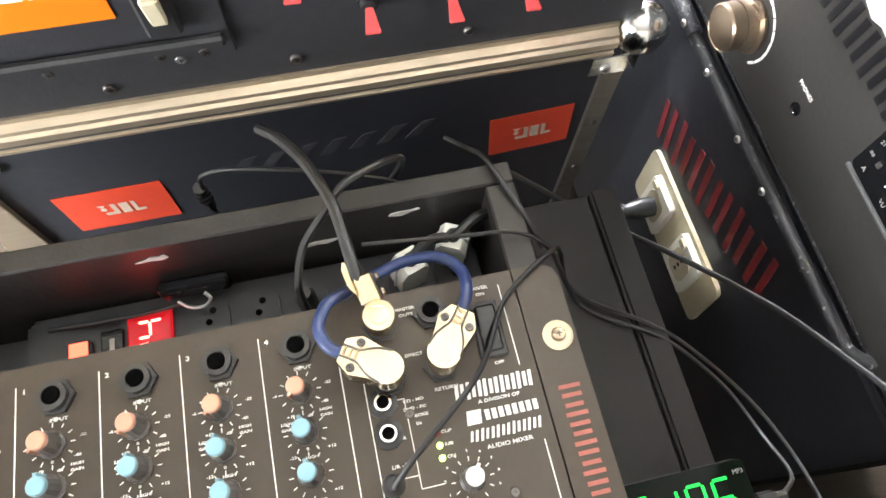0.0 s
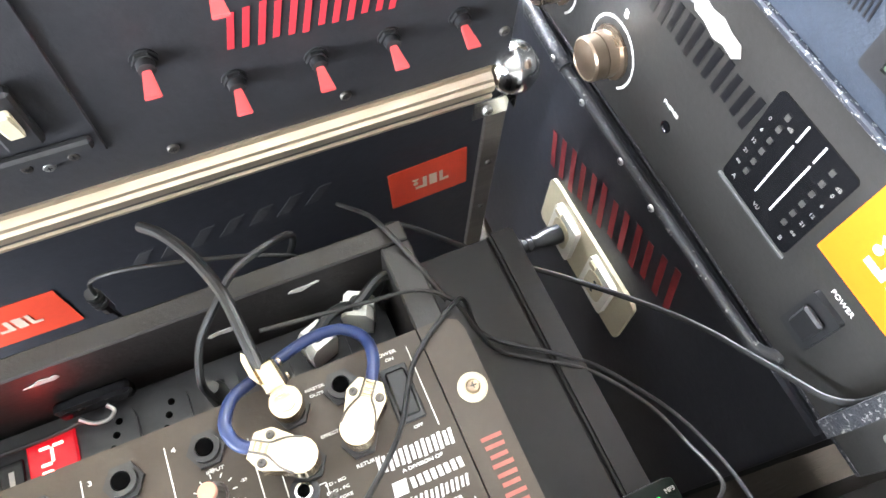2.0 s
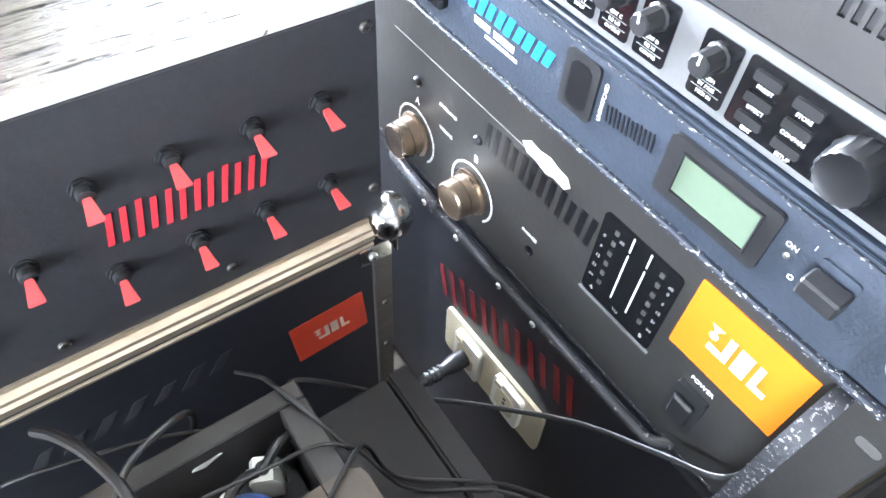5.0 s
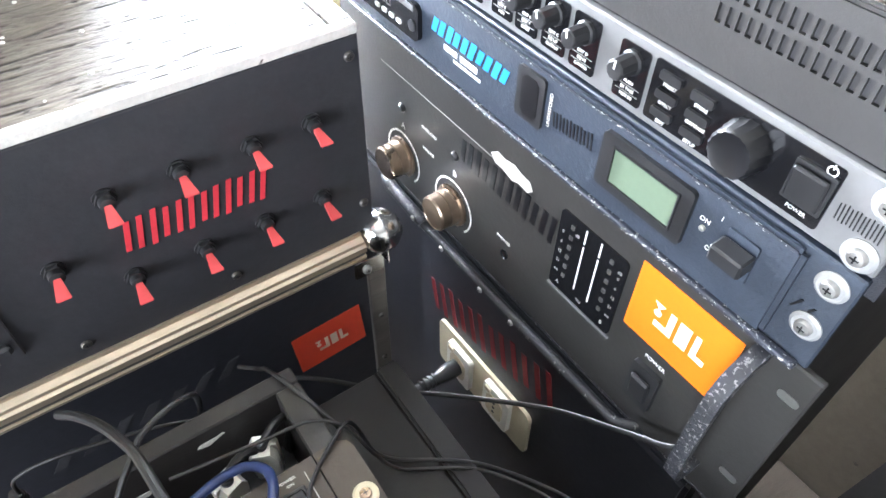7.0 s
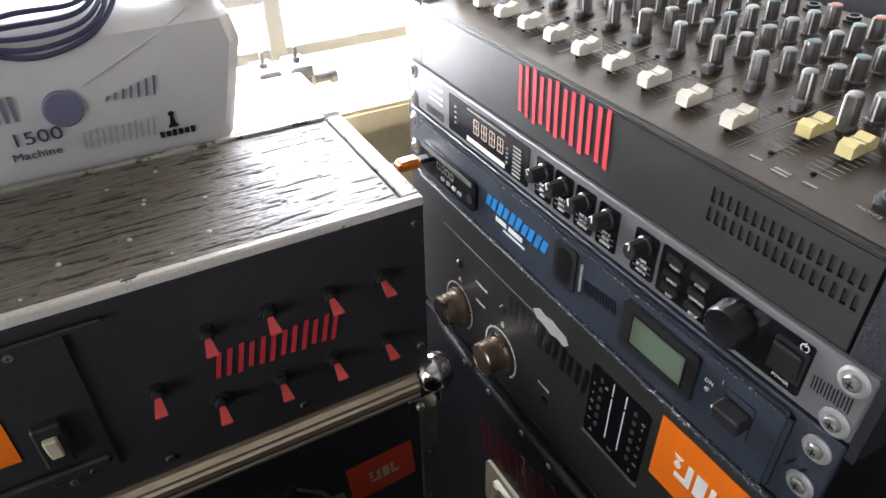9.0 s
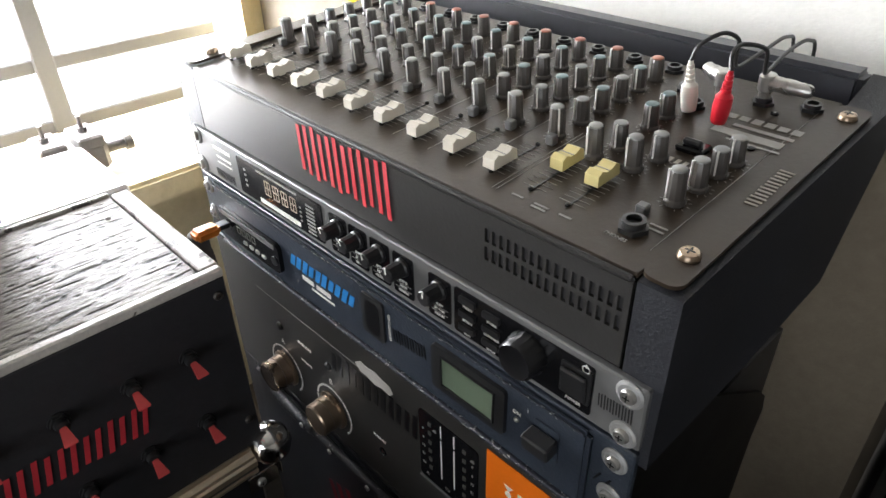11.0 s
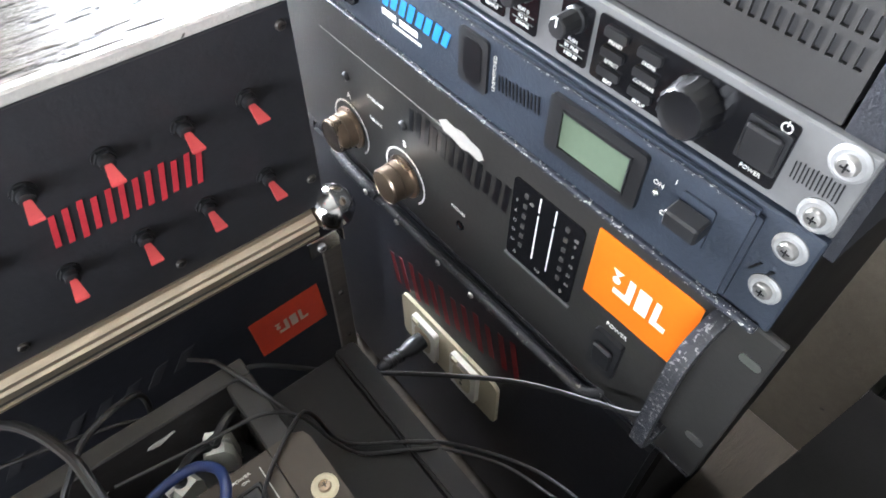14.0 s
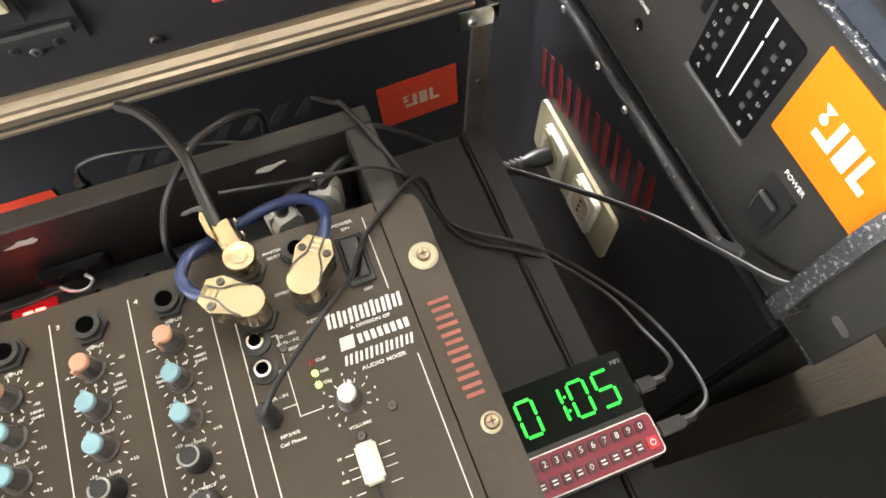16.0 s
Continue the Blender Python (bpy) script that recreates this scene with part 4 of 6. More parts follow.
random.seed(4)
for ch in range(10):
    y = Y1 - ch * PITCH
    part("fader_slot", slot_mesh, None, mix, m=on_desk(0.056, y, 0.0001))
    part("fader_scale", ticks_mesh, None, mix, m=on_desk(0.056, y, 0.0002))
    for a in (0.0345, 0.0775):
        part("fader_stop", stop_mesh, None, mix, m=on_desk(a, y, 0.0002))
    f = part("fader_knob", white_cap, None, mix, m=on_desk(0.0425, y, 0.0004))
    c = new("fader_line", line_mesh)
    c.parent = f
    part("mute_button", button_mesh, None, mix, m=on_desk(0.0845, y - 0.0055, 0.0))
    for r, cap in enumerate((CAP_GREY, CAP_GREY, CAP_TEAL, CAP_GREY, CAP_TEAL, CAP_RED)):
        desk_knob(0.094 + r * 0.0222 + (0.004 if r else 0), y - 0.002, cap, 170 + random.uniform(-60, 60), 1.25 if r == 0 else 1.0)
    part("input_jack", jack_mesh, None, mix, m=on_desk(0.2315, y - 0.004, 0.0))
    if ch:
        part("channel_rule", moved(box(-0.0002, 0.0002, -0.1, 0.1, 0, 0.0002), on_desk(0.13, y + PITCH / 2, 0.0001)), INK_GREY, mix)
for y in (0.1075, 0.0815):
    part("fader_slot", slot_mesh, None, mix, m=on_desk(0.056, y, 0.0001))
    part("fader_scale", ticks_mesh, None, mix, m=on_desk(0.056, y, 0.0002))
    for a in (0.0335, 0.0775):
        part("fader_stop", stop_mesh, None, mix, m=on_desk(a, y, 0.0002))
    f = part("fader_knob", yellow_cap, None, mix, "pale yellow fader knob", m=on_desk(0.0665 if y > 0.1 else 0.0645, y, 0.0004))
    c = new("fader_line", line_mesh)
    c.parent = f
for a, y, cap, tall in ((0.087, 0.103, CAP_GREY, 1.25), (0.106, 0.098, CAP_GREY, 1.0), (0.089, 0.077, CAP_GREY, 1.25), (0.108, 0.072, CAP_GREY, 1.0),
                        (0.140, 0.098, CAP_TEAL, 1.0), (0.160, 0.098, CAP_TEAL, 1.0), (0.072, 0.040, CAP_GREY, 1.25), (0.092, 0.038, CAP_GREY, 1.1), (0.112, 0.037, CAP_GREY, 1.0), (0.130, 0.036, CAP_GREY, 1.0)):
    desk_knob(a, y, cap, 165 + random.uniform(-40, 40), tall)
part("phones_jack", jack_mesh, None, mix, m=on_desk(0.0375, 0.043, 0) @ Matrix.Diagonal((1.15, 1.15, 1.3, 1)))
part("phones_button", button_mesh, None, mix, m=on_desk(0.052, 0.047, 0))
part("lettering", writing("PHONES", 0.0035, INK_GREY), None, mix, m=on_desk(0.026, 0.046, 0.0002))
part("power_switch", moved(box(-0.009, 0.009, -0.0065, 0.0065, 0, 0.004, 0.001), on_desk(0.130, 0.062, 0)), BLACK_GLOSS, mix)
part("switch_lever", moved(box(-0.006, 0.006, -0.002, 0.002, 0.003, 0.009, 0.001), on_desk(0.131, 0.062, 0) @ pose(0, 0, 0, 25)), BLACK_PLASTIC, mix)
part("painted_bar", bars(0.03, 0.006, 6, stroke=0.5), INK_SILVER, mix, m=on_desk(0.112, 0.064, 0.0002, 0), smooth=False)
part("printed_bar", bars(0.05, 0.0075, 6, stroke=0.75), INK_GREY, mix, "grey bar of a maker's name", on_desk(0.187, 0.045, 0.0002), False)
part("maker_bar", flat_bars([(0.003, 0, 0.038, 0.004), (-0.002, -0.011, 0.044, 0.0085), (0.006, -0.020, 0.034, 0.002)], joined=False), INK_GREY, mix, m=on_desk(0.176, 0.044, 0.0002), smooth=False)
part("panel_border", join(moved(box(-0.0002, 0.0002, -0.098, 0.098, 0, 0.0002), on_desk(0.125, 0.0265, 0.0001)), moved(box(-0.0002, 0.0002, -0.043, 0.043, 0, 0.0002), on_desk(0.065, 0.1265, 0.0001)), moved(box(-0.0002, 0.0002, -0.043, 0.043, 0, 0.0002), on_desk(0.065, 0.1235, 0.0001))), INK_GREY, mix, smooth=False)
part("panel_print", flat_bars([(0.0, 0.0, 0.008, 0.0016), (0.017, 0.0, 0.010, 0.0016), (0.017, -0.003, 0.010, 0.0016), (0.033, 0, 0.008, 0.0016)]), INK_GREY, mix, m=on_desk(0.024, 0.109, 0.0002), smooth=False)
part("panel_print", flat_bars([(0.0, 0.0, 0.010, 0.0016), (0.0, -0.004, 0.010, 0.0016)]), INK_GREY, mix, m=on_desk(0.047, 0.034, 0.0002), smooth=False)
for a, y in ((0.225, 0.032), (0.216, 0.06), (0.185, 0.092), (0.206, 0.11)):
    part("output_jack", jack_mesh, None, mix, m=on_desk(a, y, 0))
part("panel_screw", stop_mesh, None, mix, m=on_desk(0.205, 0.047, 0) @ Matrix.Diagonal((1.6, 1.6, 1, 1)))
part("panel_screw", stop_mesh, None, mix, m=on_desk(0.152, 0.037, 0) @ Matrix.Diagonal((1.6, 1.6, 1, 1)))


def rca_plug(name, m, mat, label):
    m = m @ Matrix.Diagonal((0.9, 0.9, 0.86, 1))
    t = thing(name, m.translation, label, "audio plug", "phono plugs in the mixer")
    part("barrel", moved(lathe([(0.0048, 0.0), (0.0055, 0.002), (0.0062, 0.012), (0.0058, 0.020), (0.0034, 0.023)], 18), m), mat, t)
    part("sleeve", join(*[moved(lathe([(0.0036 - i * 0.0003, 0.023 + i * 0.0035), (0.0036 - i * 0.0003, 0.0255 + i * 0.0035)], 12), m) for i in range(4)], moved(lathe([(0.0024, 0.022), (0.0018, 0.039)], 10), m)), mat, t)
    return t


white_m, red_m = on_desk(0.174, 0.0905, 0.002), on_desk(0.158, 0.0625, 0.008)
w_plug = rca_plug("phono_plug", white_m @ pose(0, 0, 0, 0, -6), WHITE_PLASTIC, "white phono plug standing in the mixer")
r_plug = rca_plug("phono_plug", red_m @ pose(0, 0, 0, 0, 4), RED_PLASTIC, "red phono plug standing in the mixer")
wt, rt = white_m @ Vector((-0.0035, 0, 0.0332)), red_m @ Vector((0.0024, 0, 0.0332))
part("cord", tube([wt, wt + Vector((0.002, -0.003, 0.010)), wt + Vector((0.012, -0.012, 0.017)), wt + Vector((0.022, -0.018, 0.012)), wt + Vector((0.028, -0.016, 0.001)), wt + Vector((0.045, -0.012, -0.012)), wt + Vector((0.080, -0.012, -0.010)), wt + Vector((0.120, -0.012, -0.008)), wt + Vector((0.137, -0.012, -0.025)), wt + Vector((0.137, -0.012, -0.12))], 0.0014), CABLE_BLACK, w_plug)
part("cord", tube([rt, rt + Vector((0.006, 0.004, 0.008)), rt + Vector((0.018, 0.004, 0.011)), rt + Vector((0.028, -0.006, 0.008)), rt + Vector((0.034, -0.006, -0.004)), rt + Vector((0.060, 0.002, -0.016)), rt + Vector((0.100, 0.006, -0.012)), rt + Vector((0.135, 0.006, -0.012)), rt + Vector((0.153, 0.006, -0.03)), rt + Vector((0.153, 0.006, -0.12))], 0.0014), CABLE_BLACK, r_plug)


def angled_jack(name, m, turn, mat, label, length=0.034):
    """An angled quarter-inch plug: a head over the socket and a barrel lying to one side."""
    t = thing(name, m.translation, label, "audio plug")
    m = m @ Matrix.Diagonal((0.78, 0.78, 0.78, 1))
    part("head", moved(lathe([(0.0052, 0.0), (0.0052, 0.006), (0.0072, 0.008), (0.0072, 0.020), (0.006, 0.0215)], 18), m), mat, t)
    b = m @ pose(0, 0, 0.0145, 0, 0, turn) @ pose(0, 0, 0, 0, 90)
    part("barrel", moved(lathe([(0.0062, 0.0), (0.0064, length * 0.6), (0.0056, length * 0.75), (0.0058, length), (0.004, length + 0.003)], 18), b), mat, t)
    part("collar", moved(lathe([(0.0067, length * 0.45), (0.0067, length * 0.55)], 18), b), mat, t)
    return t


angled_jack("jack_plug", on_desk(0.2160, 0.060, 0.004), 0, STEEL, "angled nickel-plated jack plug in the mixer")
angled_jack("jack_plug", on_desk(0.206, 0.085, 0.004), 150, STEEL, "angled nickel-plated jack plug in the mixer", 0.024)
part_rag = thing("yellow_rag", (0.33, 0.65, 1.0), "crumpled yellow rag hung behind the rack", "rag")
random.seed(7)
rag = join(*[tube([(0.300 + 0.012 * i, 0.44 + 0.018 * i, 1.206), (0.305 + 0.010 * i, 0.445 + 0.02 * i, 1.236 + random.uniform(-0.012, 0.012)), (0.325 + 0.010 * i, 0.455 + 0.02 * i, 1.212), (0.33 + 0.006 * i, 0.46 + 0.018 * i, 1.05)], 0.006, 8, 5, 0.5) for i in range(4)])
part("cloth", moved(rag, pose(0, 0.19, 0)), YELLOW, part_rag)
part("hook", tube([(0.371, 0.66, 1.19), (0.34, 0.658, 1.19), (0.318, 0.654, 1.19), (0.313, 0.652, 1.20)], 0.003), DARK_STEEL, part_rag)

# ---- the switch case on the left ----
CX0, CX1, CY = -0.566, -0.058, 0.345
case = thing("switch_case", (-0.31, 0.44, 0.84), "black switch case with coral levers and a weathered board top", "case")
part("body", box(CX0, CX1, CY + 0.0125, 0.532, 0.842, 1.030, 0.002), CASE_BLACK, case)
part("front_panel", box(CX0, CX1, CY, CY + 0.012, 0.838, 1.032, 0.001), CASE_BLACK, case, "satin black front panel")
def grain(x, y):
    """Relief of the old board: long ridges, splits along the grain and small pits."""
    wave = y + 0.004 * noise.noise(Vector((x * 5, y * 12, 3)))
    ridge = noise.fractal(Vector((x * 22, wave * 270, 0)), 0.6, 2.1, 4)
    split = noise.noise(Vector((x * 26, wave * 200, 9)))
    chatter = noise.noise(Vector((x * 110, wave * 150, 5)))
    h = 0.00020 * ridge + 0.00020 * noise.fractal(Vector((x * 70, y * 260, 2)), 0.8, 2.0, 3)
    if split > 0.2:
        h -= min(0.0006, (split - 0.2) * 0.0025) * (0.55 + 0.45 * (chatter > -0.1))
    pit = noise.noise(Vector((x * 120, y * 260, 14)))
    if pit > 0.38:
        h -= (pit - 0.38) * 0.0018
    return max(-0.0017, min(0.0009, h))


top = bmesh.new()
NX, NY = 420, 240
gx0, gx1, gy0, gy1 = CX0, CX1 - 0.016, 0.353, 0.534
tv = [[top.verts.new((gx0 + (gx1 - gx0) * i / NX, gy0 + (gy1 - gy0) * j / NY, 0)) for j in range(NY + 1)] for i in range(NX + 1)]
for i, line in enumerate(tv):
    for j, v in enumerate(line):
        v.co.z = 1.0305 if i in (0, NX) or j in (0, NY) else 1.0389 + grain(v.co.x, v.co.y)
for i in range(NX):
    for j in range(NY):
        top.faces.new((tv[i][j], tv[i + 1][j], tv[i + 1][j + 1], tv[i][j + 1]))
top.faces.new([tv[i][0] for i in range(NX, -1, -1)] + [tv[0][j] for j in range(1, NY + 1)] + [tv[i][NY] for i in range(1, NX + 1)] + [tv[NX][j] for j in range(NY - 1, 0, -1)])
part("top_board", top, WOOD_DARK, case, "weathered dark board, splintered along the grain")
# Front lath is paler than side and back: glare is in its colour.
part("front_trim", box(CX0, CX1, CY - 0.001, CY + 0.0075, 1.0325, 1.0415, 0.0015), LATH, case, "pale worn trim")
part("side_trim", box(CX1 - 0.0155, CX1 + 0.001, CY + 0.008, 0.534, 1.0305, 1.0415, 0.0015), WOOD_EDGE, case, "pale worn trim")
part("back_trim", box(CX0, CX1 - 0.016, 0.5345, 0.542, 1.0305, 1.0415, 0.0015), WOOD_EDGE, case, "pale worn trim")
random.seed(11)
for _ in range(14):
    s = random.uniform(0.0012, 0.0028)
    cx, cy = random.uniform(-0.45, -0.09), random.uniform(0.36, 0.52)
    part("paint_fleck", moved(lathe([(s, 0), (s * 0.7, s * 0.5), (s * 0.2, s * 0.7)], 7), pose(cx, cy, 1.0388)), CHIP_PALE, case)
part("trim_dent", moved(prism([(-0.006, -0.002), (0.004, -0.0015), (0.006, 0.001), (-0.002, 0.002)], 0, 0.001), pose(-0.293, 0.3492, 1.0415)), DARK_STEEL, case)

nut_mesh = mesh_of(join(lathe([(0.0082, 0), (0.0082, 0.0014)], 24), lathe([(0.0075, 0.0014), (0.0075, 0.0042)], 6), lathe([(0.0056, 0.0042), (0.0052, 0.0088), (0.004, 0.0094)], 18)), BLACK_PLASTIC)
lev = bmesh.new()
lv = [lev.verts.new(c) for c in ((-0.0021, -0.0019, 0.006), (0.0021, -0.0019, 0.006), (0.0021, 0.0019, 0.006), (-0.0021, 0.0019, 0.006),
                                 (-0.0050, -0.0012, 0.0275), (0.0050, -0.0012, 0.0275), (0.0050, 0.0012, 0.0275), (-0.0050, 0.0012, 0.0275))]
for q in ((3, 2, 1, 0), (4, 5, 6, 7), (0, 1, 5, 4), (1, 2, 6, 5), (2, 3, 7, 6), (3, 0, 4, 7)):
    lev.faces.new([lv[i] for i in q])
bmesh.ops.bevel(lev, geom=lev.edges[:], offset=0.0006, segments=2, affect="EDGES")
lever_mesh = mesh_of(lev, PINK_LEVER)
for x, z in ((-0.103, 0.973), (-0.151, 0.973), (-0.204, 0.9755), (-0.254, 0.975), (-0.104, 0.898), (-0.155, 0.898), (-0.205, 0.898), (-0.258, 0.899), (-0.302, 0.933)):
    s = part("switch", nut_mesh, None, case, "black switch bush", on_left(x, z))
    part("lever", lever_mesh, None, s, "flared coral lever", on_left(x, z) @ pose(0, 0, 0, 5, -2))
part("painted_bar", bars(0.112, 0.031, 6, hollow=True, stroke=0.62, slant=0.22), RED_PAINT, case, "red bar of brushed paint", on_left(-0.2, 0.937, CY - 0.0005), False)
part("recess_plate", box(-0.53, -0.345, CY - 0.003, CY - 0.0004, 0.872, 1.016, 0.001), CASE_BLACK, case, "black switch plate with a raised rim")
part("plate_bar", box(-0.53, -0.349, CY - 0.010, CY - 0.0032, 0.884, 0.893, 0.002), BLACK, case)
part("plate_bar", box(-0.53, -0.320, CY - 0.005, CY - 0.0005, 1.0165, 1.021, 0.001), BLACK, case)
st2 = part("sticker", box(-0.475, -0.404, CY - 0.0038, CY - 0.0032, 0.915, 0.978), STICKER_ORANGE, case, "orange sticker", smooth=False)
part("sticker_mark", maker_mark(0.0130), INK, st2, m=on_left(-0.4405, 0.9465, CY - 0.0039), smooth=False)
rk = part("breaker", box(-0.3905, -0.3695, CY - 0.012, CY - 0.0032, 0.902, 0.946, 0.002), BLACK_PLASTIC, case, "black circuit breaker")
part("toggle", moved(box(-0.0052, 0.0052, -0.012, 0.012, 0.0, 0.006, 0.0015), on_left(-0.380, 0.925, CY - 0.009) @ pose(0, 0, 0, 12)), CREAM, rk, "yellowed breaker toggle")
for x, z in ((-0.381, 0.8715), (-0.365, 0.875), (-0.392, 0.876), (-0.381, 1.0105), (-0.46, 0.876)):
    screw(case, on_left(x, z, CY - 0.0012), 0.004, STEEL if x == -0.381 else DARK_STEEL)
for x, z in ((-0.0665, 1.017), (-0.0665, 0.872), (-0.189, 0.854), (-0.31, 0.853), (-0.433, 0.852)):
    screw(case, on_left(x, z, CY), 0.0042, DARK_STEEL)

# flight case under it, with the aluminium edge
fc = thing("flight_case", (-0.31, 0.45, 0.42), "blue-black flight case with aluminium edging and red stickers", "flight case")
part("body", box(-0.572, -0.052, 0.353, 0.56, 0.424, 0.832, 0.002), CASE_BLUE, fc, "blue-black laminate panel")
PX0, PX1 = -0.60, -0.073
prof = [(0.0, 0.0), (0.0, 0.008), (-0.004, 0.010), (-0.010, 0.0105), (-0.0115, 0.015), (-0.009, 0.016), (-0.009, 0.0215), (-0.0125, 0.0225), (-0.013, 0.029), (-0.010, 0.0305), (-0.0095, 0.0335), (-0.004, 0.036), (-0.004, 0.0405), (0.0, 0.0405)]
rail = moved(prism([(0.347 + a, 0.7985 + b) for a, b in prof], PX0, PX1), axes((0, 0, 0), (0, 1, 0), (0, 0, 1), (1, 0, 0)))
part("edge_profile", rail, ALU, fc, "ribbed aluminium edge profile")
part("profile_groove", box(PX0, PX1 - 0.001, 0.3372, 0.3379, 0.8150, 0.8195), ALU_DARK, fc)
for x in (-0.292, -0.52):
    screw(fc, on_left(x, 0.8025, 0.3468), 0.0042, DARK_STEEL)
ball = part("corner_cap", moved(lathe([(0.0005, -0.022), (0.012, -0.0185), (0.019, -0.010), (0.0215, 0.0), (0.019, 0.010), (0.012, 0.0185), (0.0005, 0.022)], 24), pose(-0.052, 0.346, 0.827)), CHROME, fc, "chromed ball corner, scuffed")
part("corner_leaf", box(-0.083, -0.050, 0.3445, 0.3465, 0.775, 0.797, 0.0008), CHROME, fc)
part("corner_leaf", box(-0.0515, -0.049, 0.335, 0.3695, 0.79, 0.815, 0.0008), CHROME, fc)
screw(fc, on_left(-0.070, 0.784, 0.3444), 0.0048, STEEL)
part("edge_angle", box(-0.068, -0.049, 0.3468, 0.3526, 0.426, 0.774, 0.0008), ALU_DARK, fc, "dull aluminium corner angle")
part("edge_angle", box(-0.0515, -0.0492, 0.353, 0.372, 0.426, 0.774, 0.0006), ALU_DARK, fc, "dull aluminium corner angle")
part("edge_angle", box(-0.60, -0.566, 0.3468, 0.3526, 0.426, 0.796, 0.0008), ALU, fc, "dull aluminium corner angle")
for z in (0.62, 0.70):
    screw(fc, on_left(-0.058, z, 0.3467), 0.0032, DARK_STEEL)
screw(fc, on_left(-0.552, 0.776, 0.3525), 0.0085, STEEL)
for x, z, w, h, turn in ((-0.117, 0.6955, 0.078, 0.060, 4), (-0.4905, 0.688, 0.0885, 0.0615, 0)):
    s = part("sticker", moved(prism(rounded(w, h, 0.001, 2), 0, 0.0005), on_left(x, z, 0.3527, turn)), STICKER_RED, fc, "red-orange sticker", smooth=False)
    part("sticker_mark", maker_mark(0.0115), STICKER_PALE, s, m=on_left(x + 0.001, z - 0.001, 0.3521, turn), smooth=False)
part("faded_bar", bars(0.18, 0.022, 7, stroke=0.45, slant=0.8), RUBBED, fc, "rubbed grey bar of old lettering", on_left(-0.297, 0.7255, 0.3526, 4), False)

# ---- the small mixer in its wooden box ----
mbox = thing("mixer_box", (-0.43, 0.05, 0.42), "dark open wooden box that holds the small mixer", "box")
part("back_board", box(-0.665, -0.1955, 0.2115, 0.2255, 0.424, 0.8765, 0.0012), BOARD, mbox, "grey-brown board")
part("right_board", box(-0.2135, -0.1955, -0.28, 0.2113, 0.424, 0.8765, 0.0012), BOARD, mbox, "grey-brown board")
part("left_board", box(-0.683, -0.6655, -0.28, 0.2255, 0.424, 0.8765, 0.0012), BOARD, mbox, "grey-brown board")
part("front_board", box(-0.665, -0.214, -0.28, -0.266, 0.424, 0.868, 0.0012), BOARD, mbox, "grey-brown board")
part("inner_shelf", box(-0.664, -0.214, -0.26, 0.211, 0.762, 0.777), CASE_BLACK, mbox)
random.seed(3)
for x, z in ((-0.408, 0.862), (-0.262, 0.862), (-0.315, 0.842)):
    pts = [(0.010 * math.cos(a) * random.uniform(0.5, 1.2), 0.003 * math.sin(a) * random.uniform(0.4, 1.3)) for a in [i * math.pi / 5 for i in range(10)]]
    part("paint_splinter", prism(pts, 0, 0.0005), CHIP_PALE, mbox, m=on_left(x, z, 0.2114, 8), smooth=False)

sm = thing("small_mixer", (-0.43, 0.05, 0.777), "brown-grey four-channel audio mixer set into the wooden box", "mixer")
SZ = 0.880
part("chassis", box(-0.655, -0.2175, -0.20, 0.150, 0.80, 0.8755), BLACK, sm)
part("panel", moved(prism([(-0.66, -0.215), (-0.2142, -0.215), (-0.2142, 0.1555), (-0.66, 0.1555)], 0.876, SZ, 0.0006), pose(0, 0, 0)), STEEL_BROWN, sm, "brown-grey steel control panel")
part("rack_ear", prism([(-0.2134, -0.215), (-0.1885, -0.215), (-0.1885, 0.146), (-0.1905, 0.152), (-0.197, 0.1555), (-0.2134, 0.1555)], 0.8769, 0.8803, 0.0006), STEEL_BROWN, sm)
part("rack_ear", prism([(-0.6845, -0.215), (-0.6608, -0.215), (-0.6608, 0.1555), (-0.6845, 0.1555)], 0.8769, 0.8803, 0.0006), STEEL_BROWN, sm)
for y in (0.1140, 0.018):
    screw(sm, on_top(-0.1985, y, 0.8804), 0.0040, BRASS, 0.0082 if y > 0.1 else 0.0055, CREAM)
part("painted_bar", bars(0.058, 0.0115, 6, hollow=True, stroke=0.62), RED_MARK, sm, "rust red bar of marker pen", on_top(-0.2005, 0.0605, 0.8805, 90), False)

nut6 = mesh_of(join(lathe([(0.0098, 0), (0.0098, 0.0028)], 6), lathe([(0.0072, 0.0028), (0.0072, 0.0062), (0.0047, 0.0064), (0.0044, 0.001)], 20)), NUT)
hole_mesh = mesh_of(lathe([(0.0042, 0.0058), (0.0042, 0.0068)], 16), HOLE)
kbody = mesh_of(lathe([(0.0068, 0.0), (0.0068, 0.0015), (0.0058, 0.0025), (0.0046, 0.0135)], 24, 0.05), KNOB_GREY)
kdark = mesh_of(lathe([(0.0068, 0.0), (0.0068, 0.0015), (0.0062, 0.0025), (0.0056, 0.015), (0.0050, 0.0156)], 24, 0.04), BLACK_PLASTIC)
ktop = {m.name: mesh_of(join(lathe([(0.0046, 0.0135), (0.0045, 0.0158), (0.0039, 0.0165)], 22), box(-0.0008, 0.0008, 0.0040, 0.0060, 0.006, 0.0161)), m) for m in (PEACH, PALE_BLUE, PALE_WHITE)}
kring = mesh_of(tube([(0.0046 * math.cos(a), 0.0046 * math.sin(a), 0.0157) for a in [radians(20 + 16 * i) for i in range(20)]], 0.0006, 6, 3), INK_GREY)
